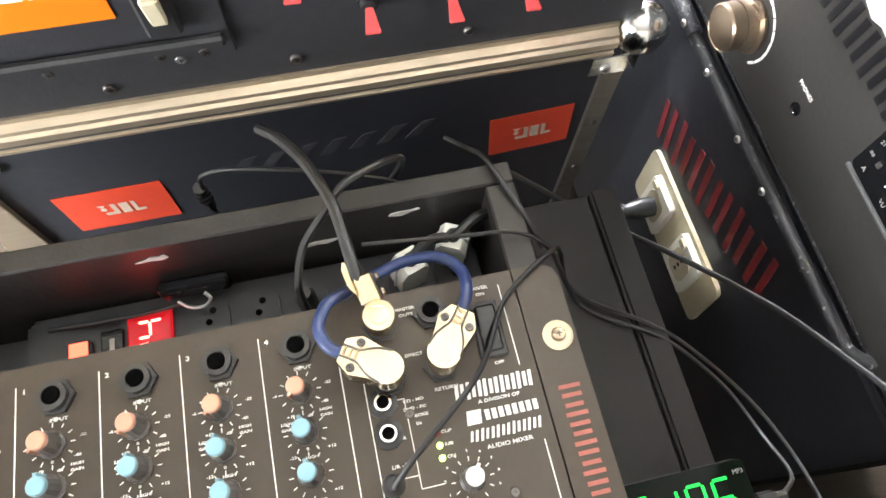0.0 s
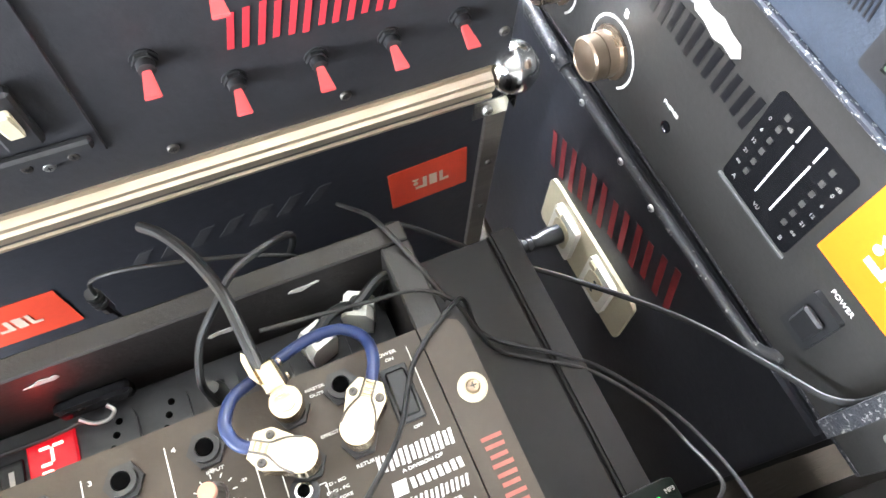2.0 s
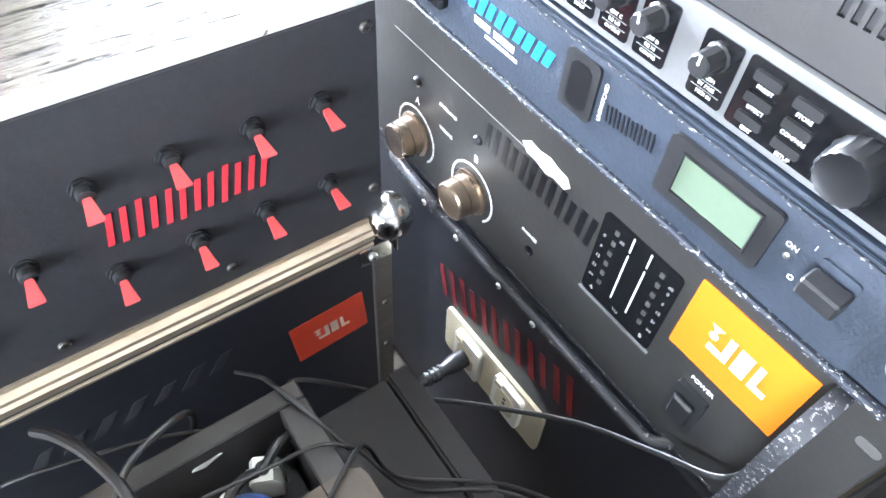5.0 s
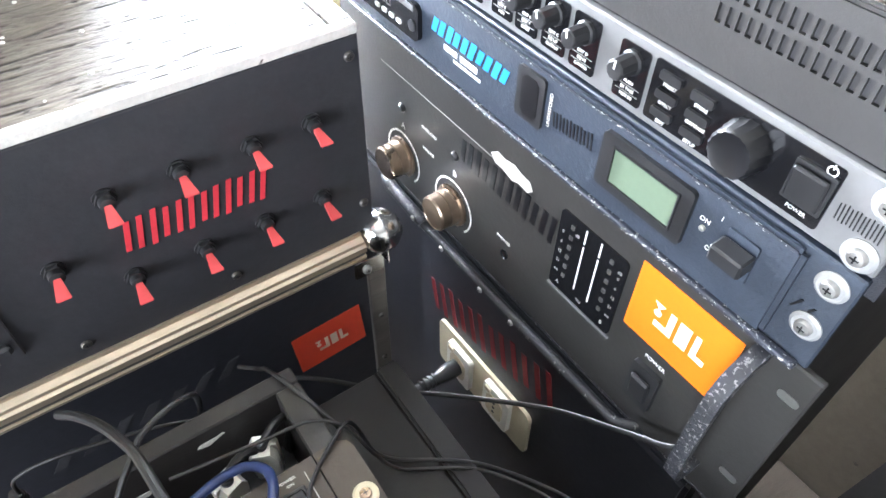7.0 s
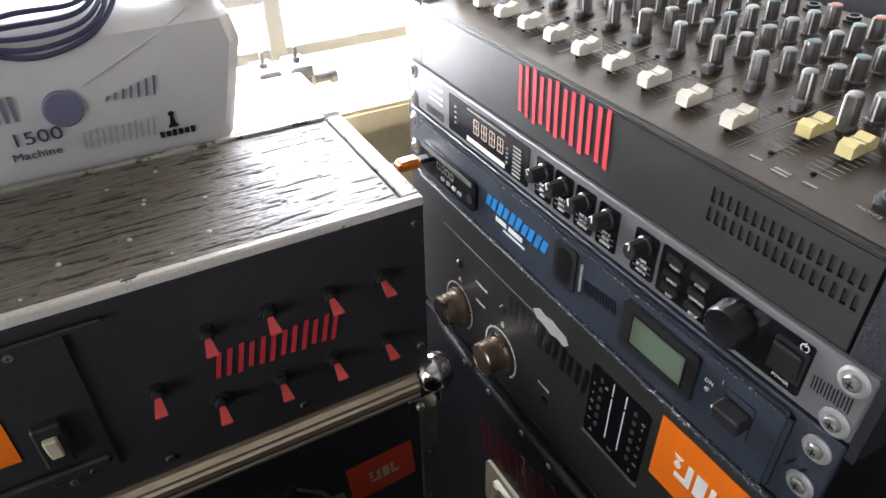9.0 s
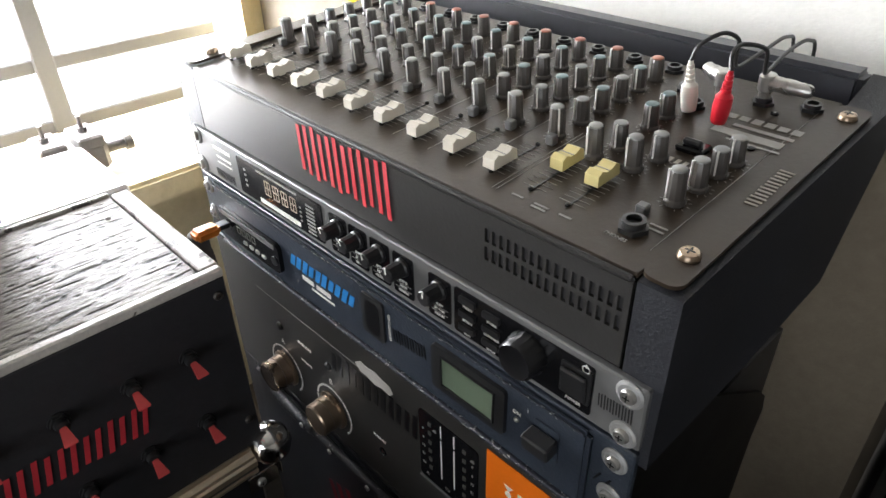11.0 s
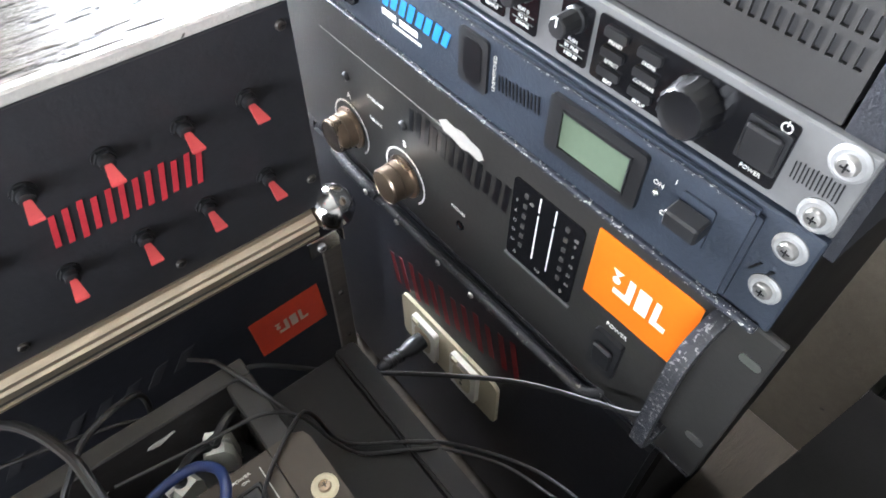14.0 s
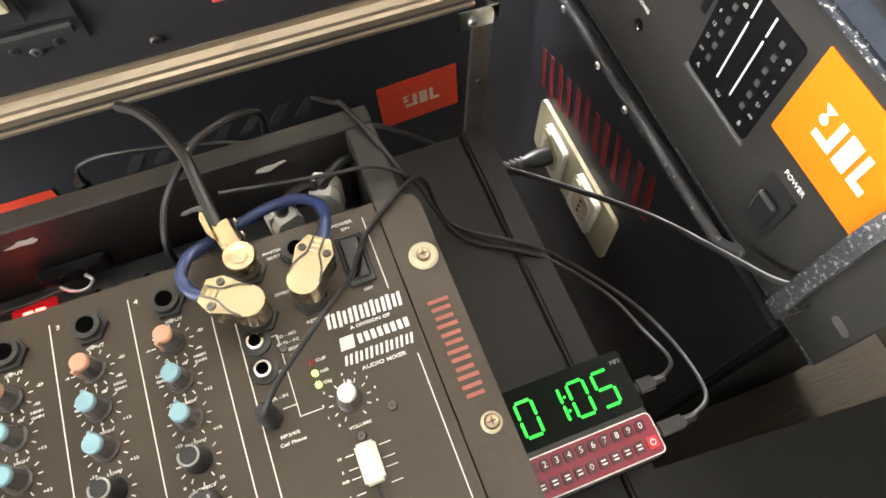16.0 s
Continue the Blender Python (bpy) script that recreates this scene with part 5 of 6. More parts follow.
sdial = mesh_of(join(*[moved(box(-0.00028, 0.00028, 0.0086, 0.0108, 0, 0.0002), pose(0, 0, 0, 0, 0, a)) for a in range(-150, 151, 30)]), INK, False)
P0 = 0.0401


def panel_text(word, x, y, size, turn=0.0, mat=INK, bold=0.0):
    part("lettering", writing(word, round(size * 0.62, 5), mat, bold=0.00004, wide=1.32), None, sm, m=on_top(x, y, SZ + 0.0003, turn))


for ch in range(5):
    x = -0.4942 + P0 * ch
    n = ch
    j = part("input_jack", nut6, None, sm, m=on_top(x, 0.1365))
    part("jack_hole", hole_mesh, None, j, m=on_top(x, 0.1365))
    if n:
        panel_text(str(n), x - 0.0155, 0.1425, 0.0055)
    part("channel_rule", box(x - 0.0198, x - 0.0192, -0.15, 0.1455, SZ, SZ + 0.0002), INK, sm, smooth=False)
    panel_text("INPUT", x + 0.001, 0.1253, 0.0038)
    for r, (y, cap, turn) in enumerate(((0.1135, PEACH, 140), (0.0930, PALE_BLUE, 5), (0.0725, PALE_BLUE, 5), (0.0515, None, 130), (0.0300, None, 60))):
        kx = x - 0.002
        k = part("knob", kbody if cap else kdark, None, sm, "grey knob with a coloured top" if cap else "", m=on_top(kx, y, SZ + 0.0002, turn))
        c = new("knob_top" if cap else "ring_mark", ktop[cap.name] if cap else kring)
        c.parent = k
        part("dial_scale", sdial, None, sm, m=on_top(kx, y, SZ + 0.0001))
        if r == 0:
            for word, dx, dy in (("-20", 0.001, 0.0125), ("-23", 0.0145, 0.002), ("-6", -0.0125, 0.0), ("+10", -0.006, -0.0118), ("dB", 0.0035, -0.0128), ("-40", 0.0118, -0.0072), ("LOW", -0.0085, -0.0150), ("GAIN", -0.0085, -0.0178), ("HIGH", 0.0115, -0.0112), ("GAIN", 0.0115, -0.0140)):
                panel_text(word, kx + dx, y + dy, 0.0031)
        elif r < 3:
            for word, dx, dy in (("0", 0.0, 0.0122), ("-12", -0.0075, -0.0112), ("+12", 0.0118, -0.0092), (("HIGH", "LOW")[r - 1], 0.0015, -0.0125)):
                panel_text(word, kx + dx, y + dy, 0.0032)
        else:
            for word, dx, dy in (("EFFECT" if r == 3 else "PAN", 0.001, -0.0135), ("10", 0.0085, -0.0115), ("0", -0.0088, -0.0105)):
                panel_text(word, kx + dx, y + dy, 0.0032)
part("channel_rule", box(-0.3145, -0.3139, -0.15, 0.134, SZ, SZ + 0.0002), INK, sm, smooth=False)
part("channel_rule", box(-0.3038, -0.3032, -0.15, 0.1195, SZ, SZ + 0.0002), INK, sm, smooth=False)
part("panel_rule", join(box(-0.2228, -0.2222, 0.103, 0.1485, SZ, SZ + 0.0002), box(-0.2205, -0.2199, -0.15, 0.064, SZ, SZ + 0.0002), box(-0.2852, -0.2847, 0.0545, 0.099, SZ, SZ + 0.0002), box(-0.2852, -0.2735, 0.0540, 0.0545, SZ, SZ + 0.0002),
     box(-0.2885, -0.2852, 0.0985, 0.099, SZ, SZ + 0.0002), box(-0.292, -0.2852, 0.0605, 0.061, SZ, SZ + 0.0002)), INK, sm, smooth=False)
j = part("output_jack", nut6, None, sm, m=on_top(-0.262, 0.1405))
part("jack_hole", hole_mesh, None, j, m=on_top(-0.262, 0.1405))
for x, y in ((-0.2895, 0.1385), (-0.2905, 0.1105), (-0.2625, 0.1115)):
    part("output_jack", nut6, None, sm, m=on_top(x, y))
rca_ring = mesh_of(lathe([(0.0052, 0.0), (0.0052, 0.0022), (0.0044, 0.0042), (0.0031, 0.0043), (0.0030, 0.002)], 22), CHROME)
rca_base = mesh_of(lathe([(0.0075, 0), (0.0075, 0.0014), (0.0066, 0.0018)], 24), BLACK_PLASTIC)
rca_hole = mesh_of(lathe([(0.0032, 0.0040), (0.0032, 0.0045)], 16), HOLE)
for y in (0.0985, 0.0830):
    j = part("phono_socket", rca_base, None, sm, m=on_top(-0.2958, y))
    part("socket_ring", rca_ring, None, j, m=on_top(-0.2958, y))
    part("socket_hole", rca_hole, None, j, m=on_top(-0.2958, y))
rk = part("power_rocker", box(-0.2415, -0.2265, 0.1095, 0.1405, SZ, SZ + 0.0025, 0.0008), BLACK_PLASTIC, sm)
part("rocker", moved(box(-0.0055, 0.0055, -0.0125, 0.0125, 0, 0.004, 0.001), on_top(-0.234, 0.125, SZ + 0.001) @ pose(0, 0, 0, 7)), BLACK_GLOSS, rk)
for word, x, y, size in (("POWER", -0.2345, 0.1485, 0.0042), ("ON", -0.2335, 0.1450, 0.0038), ("OFF", -0.2325, 0.1065, 0.0036), ("MASTER", -0.2752, 0.1455, 0.0036), ("OUTS", -0.2752, 0.1420, 0.0036), ("EFFECT", -0.2755, 0.1200, 0.0036), ("RETURN", -0.2625, 0.0995, 0.004), ("SEND", -0.2890, 0.0975 + 0.0075, 0.0038),
                         ("A DIVISION OF", -0.2375, 0.0888, 0.0040), ("AUDIO MIXER", -0.2375, 0.0662, 0.0046), ("CD - MD", -0.2805, 0.0970, 0.0034), ("DVD - PC", -0.2805, 0.0930, 0.0034), ("VIDEOKE", -0.2800, 0.0890, 0.0034), ("IN", -0.2800, 0.0850, 0.0034),
                         ("L", -0.2895, 0.1005, 0.0036), ("R", -0.2885, 0.0795, 0.0036), ("CLIP", -0.2675, 0.0785, 0.0034), ("0dB", -0.2675, 0.0722, 0.0034), ("ON", -0.2675, 0.0662, 0.0034), ("L/R - IN", -0.2925, 0.0668, 0.0036), ("VOLUME", -0.2590, 0.0398, 0.0036), ("MP3/4/5", -0.2920, 0.0475, 0.0036), ("Cell Phone", -0.2915, 0.0436, 0.0036)):
    panel_text(word, x, y, size)
part("printed_bar", bars(0.0420, 0.0088, 7, hollow=True, stroke=0.85, slant=0.1), INK, sm, "white bar of a maker's name", on_top(-0.2385, 0.0955, SZ + 0.0002), False)
part("maker_mark", list([prism([(-0.019, -0.0035), (-0.0115, -0.0035), (-0.0105, 0.0035), (-0.018, 0.0035)], 0, 0.0003)] + [box(-0.009 + i * 0.0036, -0.0066 + i * 0.0036, -0.0026, 0.0026, 0, 0.0003) for i in range(8)]), INK, sm, m=on_top(-0.2375, 0.0818, SZ + 0.0002), smooth=False)
part("printed_bar", bars(0.0380, 0.0060, 7, hollow=True, stroke=0.7, slant=0.25), INK, sm, m=on_top(-0.2378, 0.0728, SZ + 0.0002), smooth=False)
for y, mat in ((0.0782, RED_DULL), (0.0722, LIME_LED), (0.0660, LIME_LED)):
    part("lamp", moved(lathe([(0.0017, 0), (0.0017, 0.0012), (0.0009, 0.002)], 12), on_top(-0.2722, y)), mat, sm)
k = part("volume_knob", kbody, None, sm, m=on_top(-0.2598, 0.0535, SZ + 0.0002, -30))
c = new("knob_top", ktop[PALE_WHITE.name])
c.parent = k
part("dial_scale", sdial, None, sm, m=on_top(-0.2598, 0.0535))
for i in range(10):
    a = radians(230 - 28 * i)
    panel_text(str(i), -0.2598 + 0.0135 * math.cos(a), 0.0535 + 0.0135 * math.sin(a), 0.0028)
for x, y in ((-0.2413, 0.0430), (-0.2600, 0.0345), (-0.2835, 0.0905)):
    screw(sm, on_top(x, y), 0.0026, DARK_STEEL)
part("fader_slot", box(-0.2606, -0.2588, -0.045, 0.034, SZ, SZ + 0.0003), INK_BLACK, sm, smooth=False)
part("fader_knob", box(-0.2648, -0.2546, 0.0105, 0.0295, SZ + 0.003, SZ + 0.0125, 0.0012, 2), FADER_WHITE, sm, "ivory fader knob")
part("fader_stem", box(-0.2602, -0.2592, 0.017, 0.023, SZ, SZ + 0.0035), BLACK_PLASTIC, sm)
part("fader_scale", join(*[box(-0.2705, -0.2660, y, y + 0.0005, SZ, SZ + 0.0002) for y in (0.0275, 0.021, 0.0165, 0.009, -0.001)], *[box(-0.2535, -0.2475, y, y + 0.0005, SZ, SZ + 0.0002) for y in (0.0275, 0.021, 0.0165, 0.009, -0.001)]), INK, sm, smooth=False)
for word, y in (("10", 0.0277), ("5", 0.0213), ("0dB", 0.0168), ("5", 0.0093)):
    panel_text(word, -0.2735, y, 0.0028)


# angled gilt jack plugs
def gilt_plug(at, turn, label, lift=0.0):
    m = pose(*at, 0, 0, turn)
    t = thing("jack_plug", at, label, "audio plug", "gilt plugs on the small mixer")
    r, tail = 0.0084, 0.0235
    outline = [(r * math.cos(a), r * math.sin(a)) for a in [radians(70 + 22 * i) for i in range(11)]] + [(0.009, -0.0088), (0.0150, -0.0099), (0.0165, -0.0098), (tail - 0.001, -0.0066), (tail, -0.0058), (tail, 0.0058), (tail - 0.001, 0.0066), (0.0165, 0.0098), (0.0150, 0.0099), (0.009, 0.0088)]
    part("shell", moved(prism(outline, 0.0045, 0.0115, 0.0026), m), GOLD, t, "two-part gilt shell")
    part("shell_lower", moved(prism(outline, -0.0035, 0.0055, 0.0005), m), GOLD, t)
    part("seam", moved(join(*[tube([(0.0005, k * 0.0082, 0.0116), (0.0065, k * 0.0072, 0.0119), (0.0115, k * 0.0048, 0.0119), (0.0150, k * 0.0030, 0.0119), (tail, k * 0.0027, 0.0119)], 0.00055, 6, 5) for k in (-1, 1)]), m), DARK_STEEL, t)
    for sy in (-1, 1):
        screw(t, m @ pose(0.0160, sy * 0.0066, 0.0112), 0.0023, DARK_STEEL)
    part("strain_ribs", moved(join(*[box(0.0150 + i * 0.0030, 0.0163 + i * 0.0030, -0.0030, 0.0030, 0.0105, 0.0124, 0.0005) for i in range(3)]), m), GOLD, t)
    part("stem", moved(lathe([(0.0044, -0.0125), (0.0044, -0.003)], 16), m), CHROME, t)
    return t


gilt_plug((-0.2905, 0.1100, 0.8965), 147, "gilt angled jack plug with a blue lead")
gilt_plug((-0.2620, 0.1115, 0.8965), 54, "gilt angled jack plug with a blue lead")
p1 = thing("jack_plug", (-0.2895, 0.1365, 0.9), "round-headed gilt jack plug on a thick black lead", "audio plug", "gilt plugs on the small mixer")
m1 = pose(-0.2895, 0.1375, 0.8985, 0, 0, 102)
part("head", moved(lathe([(0.0044, -0.0145), (0.0044, -0.005), (0.0082, -0.0048), (0.0086, 0.0035), (0.0080, 0.0052), (0.0050, 0.0054), (0.0048, 0.0062), (0.0040, 0.0064)], 26), m1), GOLD, p1)
part("clamp_block", moved(box(0.007, 0.024, -0.0056, 0.0056, -0.004, 0.0052, 0.0015), m1), GOLD, p1)
part("clamp_wing", moved(prism([(0.014, 0.0060), (0.032, 0.0050), (0.034, 0.0062), (0.030, 0.0082), (0.020, 0.0084)], -0.004, 0.005, 0.0006), m1), GOLD, p1)
for x in (0.012, 0.021):
    screw(p1, m1 @ pose(x, -0.0068, 0.001, 90), 0.0024, BRASS)
part("lead", tube([(-0.2965, 0.158, 0.9005), (-0.2985, 0.176, 0.904), (-0.3010, 0.197, 0.905), (-0.3045, 0.212, 0.902), (-0.314, 0.238, 0.895), (-0.327, 0.264, 0.882), (-0.339, 0.281, 0.871)], 0.0034, 10), CABLE_BLACK, p1, "thick black lead")

blue = thing("blue_lead", (-0.28, 0.16, 0.88), "short blue patch lead looped between two jack plugs", "cable")
part("sheath", tube([(-0.3092, 0.1220, 0.9005), (-0.3165, 0.1275, 0.9005), (-0.3200, 0.1370, 0.899), (-0.3180, 0.1450, 0.897), (-0.3130, 0.1530, 0.893), (-0.300, 0.1600, 0.888), (-0.285, 0.1670, 0.884), (-0.268, 0.1715, 0.883), (-0.252, 0.1690, 0.886), (-0.2425, 0.1575, 0.892), (-0.2425, 0.1430, 0.899), (-0.2490, 0.1295, 0.9005)], 0.0032, 12, 8), CABLE_BLUE, blue)

strip = thing("power_strip", (-0.36, 0.18, 0.777), "black power strip with sockets and a glowing red voltmeter", "power strip")
part("body", box(-0.505, -0.2165, 0.1585, 0.2095, 0.7772, 0.812, 0.004, 2), BLACK_PLASTIC, strip)
mtr = part("voltmeter", box(-0.4425, -0.4150, 0.1605, 0.1990, 0.8122, 0.8155, 0.001), METER_RED, strip, "red seven-segment voltmeter")

def seven(cx, cy, z, w, h, lit, th, turn=0.0):
    """The lit bars of one seven-segment digit, lying flat."""
    s = {"a": (0, h / 2, 1), "g": (0, 0, 1), "d": (0, -h / 2, 1), "f": (-w / 2, h / 4, 0), "b": (w / 2, h / 4, 0), "e": (-w / 2, -h / 4, 0), "c": (w / 2, -h / 4, 0)}
    return [moved(prism([(-l / 2, -th / 2), (l / 2 - th * 0, -th / 2), (l / 2 + th * 0.3, 0), (l / 2, th / 2), (-l / 2, th / 2), (-l / 2 - th * 0.3, 0)], 0, 0.0004), pose(cx + x, cy + y, z, 0, 0, 0 if flat else 90))
            for k in lit for x, y, flat in (s[k],) for l in ((w if flat else h / 2) - th * 1.3,)]


part("segment", [moved(b, pose(-0.4285, 0.1870, 0, 0, 0, 90)) for b in seven(0, 0, 0.8157, 0.0100, 0.0150, "fgbc", 0.0017)], RED_LED, mtr, "glowing red display bar", smooth=False)
part("segment", [moved(b, pose(-0.4285, 0.1725, 0, 0, 0, 90)) for b in seven(0, 0, 0.8157, 0.0100, 0.0150, "abged", 0.0017)], RED_LED, mtr, "glowing red display bar", smooth=False)
part("mains_switch", box(-0.4780, -0.4640, 0.166, 0.188, 0.8122, 0.8165, 0.0015), BLACK_PLASTIC, strip)
part("switch_lamp", box(-0.4765, -0.4655, 0.1755, 0.1865, 0.8166, 0.8176, 0.0004), SWITCH_RED, strip, "red lit rocker")
part("charging_port", box(-0.4590, -0.4450, 0.168, 0.192, 0.8122, 0.8145, 0.001), BLACK_GLOSS, strip)
part("port_print", box(-0.4535, -0.4505, 0.176, 0.186, 0.8146, 0.8148), INK_GREY, strip, smooth=False)
for x in (-0.393, -0.362, -0.331, -0.299, -0.266, -0.2345):
    so = part("socket", moved(prism(rounded(0.026, 0.034, 0.010), 0.8122, 0.8145, 0.0008), pose(x, 0.184, 0)), BLACK_PLASTIC, strip)
    for dx in (-0.0075, 0.0, 0.0075):
        part("pin_hole", moved(lathe([(0.0022, 0.8147), (0.0022, 0.8150)], 10), pose(x + dx * 0.4, 0.184 + dx, 0)), HOLE, so)
for (x, y), turn in (((-0.266, 0.186), 20), ((-0.2345, 0.196), -25)):
    t = thing("white_plug", (x, y, 0.815), "white two-part mains plug standing in the power strip", "plug", "white plugs in the power strip")
    m = pose(x, y, 0.816, 6, 0, turn)
    part("body", moved(prism([(-0.0085, 0.0), (0.0085, 0.0), (0.0095, 0.032), (0.006, 0.041), (-0.006, 0.041), (-0.0095, 0.032)], -0.0075, 0.0075, 0.002), m @ axes((0, 0, 0), (1, 0, 0), (0, 0, 1), (0, -1, 0))), WHITE_PLASTIC, t)
    part("seam", moved(box(-0.0098, 0.0098, -0.0006, 0.0006, 0.002, 0.0415), m), CHIP_PALE, t)
    part("collar", moved(lathe([(0.0044, 0.038), (0.0044, 0.0435), (0.0035, 0.0445)], 14), m), BLACK_PLASTIC, t)
    end = (x + 0.03, y + 0.004, 0.845)
    part("cord", tube([m @ Vector((0, 0, 0.043)), m @ Vector((0.003, 0, 0.048)), (x + 0.014, y + 0.003, 0.863), (x + 0.026, y + 0.006, 0.855), (min(x + 0.034, -0.2165), y + 0.006, 0.825), (min(x + 0.034, -0.2165), y + 0.004, 0.8155)], 0.0033), CABLE_BLACK, t)
adp = thing("adaptor", (-0.40, 0.20, 0.812), "black adaptor with a tangle of wires in the box", "adaptor")
part("body", box(-0.418, -0.375, 0.201, 0.2095, 0.820, 0.834, 0.002), BLACK_GLOSS, adp)
part("wire_ties", tube([(-0.408, 0.198, 0.824), (-0.401, 0.193, 0.823), (-0.393, 0.192, 0.823), (-0.388, 0.195, 0.826), (-0.391, 0.199, 0.828)], 0.0012), STEEL, adp)
part("wire", tube([(-0.49, 0.200, 0.8135), (-0.46, 0.197, 0.818), (-0.43, 0.196, 0.820), (-0.405, 0.197, 0.822)], 0.0016), CABLE_BLACK, adp)


def cable(points, r, label, mat=CABLE_BLACK, flat=1.0, name="cable"):
    t = thing(name, points[0], label, "cable", "loose leads round the mixer")
    part("sheath", tube(points, r, 8, 7, flat), mat, t)
    return t


pl = cable([(-0.330, 0.175, 0.8150), (-0.330, 0.173, 0.845), (-0.329, 0.173, 0.875), (-0.322, 0.189, 0.888), (-0.307, 0.201, 0.901), (-0.293, 0.215, 0.903), (-0.268, 0.227, 0.898), (-0.258, 0.240, 0.87), (-0.27, 0.28, 0.75), (-0.28, 0.31, 0.6), (-0.29, 0.325, 0.424)], 0.0022, "black lead arching out of the power strip")
part("plug", moved(lathe([(0.0065, 0.0), (0.0065, 0.018), (0.004, 0.026)], 14), pose(-0.330, 0.181, 0.8152)), BLACK_PLASTIC, pl)
cable([(-0.291, 0.178, 0.901), (-0.235, 0.178, 0.887), (-0.205, 0.176, 0.8825), (-0.186, 0.166, 0.872), (-0.174, 0.150, 0.845), (-0.160, 0.140, 0.8225), (-0.128, 0.118, 0.8235), (-0.108, 0.104, 0.817), (-0.085, 0.075, 0.809), (-0.078, 0.045, 0.815), (-0.082, 0.020, 0.838), (-0.097, 0.011, 0.850)], 0.0013, "thin black charging lead running to the clock", CABLE_GREY)
cable([(-0.298, 0.056, 0.901), (-0.285, 0.067, 0.911), (-0.257, 0.089, 0.913), (-0.241, 0.107, 0.899), (-0.221, 0.139, 0.8835), (-0.190, 0.160, 0.8825), (-0.178, 0.166, 0.864), (-0.170, 0.158, 0.830), (-0.157, 0.146, 0.8225), (-0.125, 0.122, 0.8245), (-0.099, 0.105, 0.810), (-0.072, 0.066, 0.806), (-0.067, 0.027, 0.822), (-0.076, -0.005, 0.845), (-0.092, -0.0135, 0.850)], 0.0014, "thin black audio lead across the mixer", CABLE_BLACK)
mini = thing("mini_plug", (-0.298, 0.058, 0.88), "small black jack plug pushed into the mixer", "audio plug")
part("barrel", moved(lathe([(0.0052, 0.0), (0.0056, 0.006), (0.005, 0.016), (0.0028, 0.022)], 16), pose(-0.298, 0.058, SZ + 0.0004)), BLACK_PLASTIC, mini)
cable([(-0.222, 0.273, 0.837), (-0.211, 0.254, 0.849), (-0.209, 0.228, 0.878), (-0.198, 0.195, 0.8785), (-0.188, 0.170, 0.866)], 0.0016, "thin lead dropping behind the box", CABLE_GREY)
cable([(-0.394, 0.292, 0.790), (-0.388, 0.291, 0.814), (-0.351, 0.277, 0.833), (-0.273, 0.253, 0.835), (-0.255, 0.250, 0.80), (-0.255, 0.27, 0.6), (-0.26, 0.28, 0.424)], 0.0016, "thin grey lead with a moulded plug", CABLE_GREY)
lp = thing("moulded_plug", (-0.396, 0.293, 0.77), "small black moulded plug hanging behind the box", "plug")
part("body", tube([(-0.396, 0.293, 0.795), (-0.397, 0.296, 0.780), (-0.398, 0.300, 0.755)], 0.0048), BLACK_PLASTIC, lp)
part("ribs", join(*[moved(lathe([(0.0056, -0.0012), (0.0056, 0.0012)], 12), pose(-0.3965, 0.2945, 0.787 - i * 0.006)) for i in range(3)]), BLACK_PLASTIC, lp)
part("tail", tube([(-0.398, 0.300, 0.757), (-0.40, 0.31, 0.70), (-0.40, 0.32, 0.55), (-0.40, 0.325, 0.424)], 0.002), CABLE_BLACK, lp)
cable([(-0.195, 0.29, 0.60), (-0.190, 0.278, 0.74), (-0.182, 0.268, 0.791), (-0.128, 0.212, 0.798), (-0.086, 0.175, 0.801), (-0.038, 0.117, 0.817), (-0.019, 0.065, 0.843), (-0.013, 0.036, 0.862), (-0.008, 0.026, 0.876), (-0.006, 0.0235, 0.90), (-0.006, 0.023, 0.93)], 0.0022, "flat grey twin lead slung across the rack", CABLE_BLACK, 0.6)

# ---- the black case beside the box, and the clock on it ----
bc = thing("black_case", (-0.155, 0.0, 0.42), "smooth black case with a raised edge beside the mixer box", "case")
part("body", box(-0.1945, -0.114, -0.30, 0.222, 0.4202, 0.816, 0.003, 2), SATIN, bc)
part("top_sheet", box(-0.1935, -0.133, -0.298, 0.220, 0.8161, 0.8180, 0.001), SATIN, bc)
part("edge_strip", box(-0.1322, -0.1135, -0.30, 0.2215, 0.8161, 0.8215, 0.002, 2), SATIN, bc, "black raised edge strip")

ck = thing("radio_clock", (-0.153, 0.004, 0.818), "black radio clock with green digits and a red keypad", "clock")
part("body", box(-0.1938, -0.1135, -0.0255, 0.0345, 0.8225, 0.8530, 0.0035, 3), BLACK_PLASTIC, ck)
part("foot", box(-0.19, -0.135, -0.02, 0.03, 0.8181, 0.8230), BLACK_PLASTIC, ck)
part("display_window", moved(prism(rounded(0.0785, 0.0335, 0.0025), 0, 0.0016, 0.0006), pose(-0.1537, 0.0172, 0.8528)), TRANS_DARK, ck, "smoked display window")
for cx, lit in ((-0.1755, "abcdef"), (-0.1600, "bc"), (-0.1450, "abcdef"), (-0.1300, "afgcd")):
    part("segment", list(seven(cx, 0.0165, 0.8546, 0.0095, 0.0190, lit, 0.0016)), GREEN_LED, ck, "glowing green display bar", smooth=False)
part("colon", join(moved(lathe([(0.0008, 0), (0.0008, 0.0004)], 10), pose(-0.1530, 0.0200, 0.8546)), moved(lathe([(0.0008, 0), (0.0008, 0.0004)], 10), pose(-0.1532, 0.0125, 0.8546))), GREEN_LED, ck)
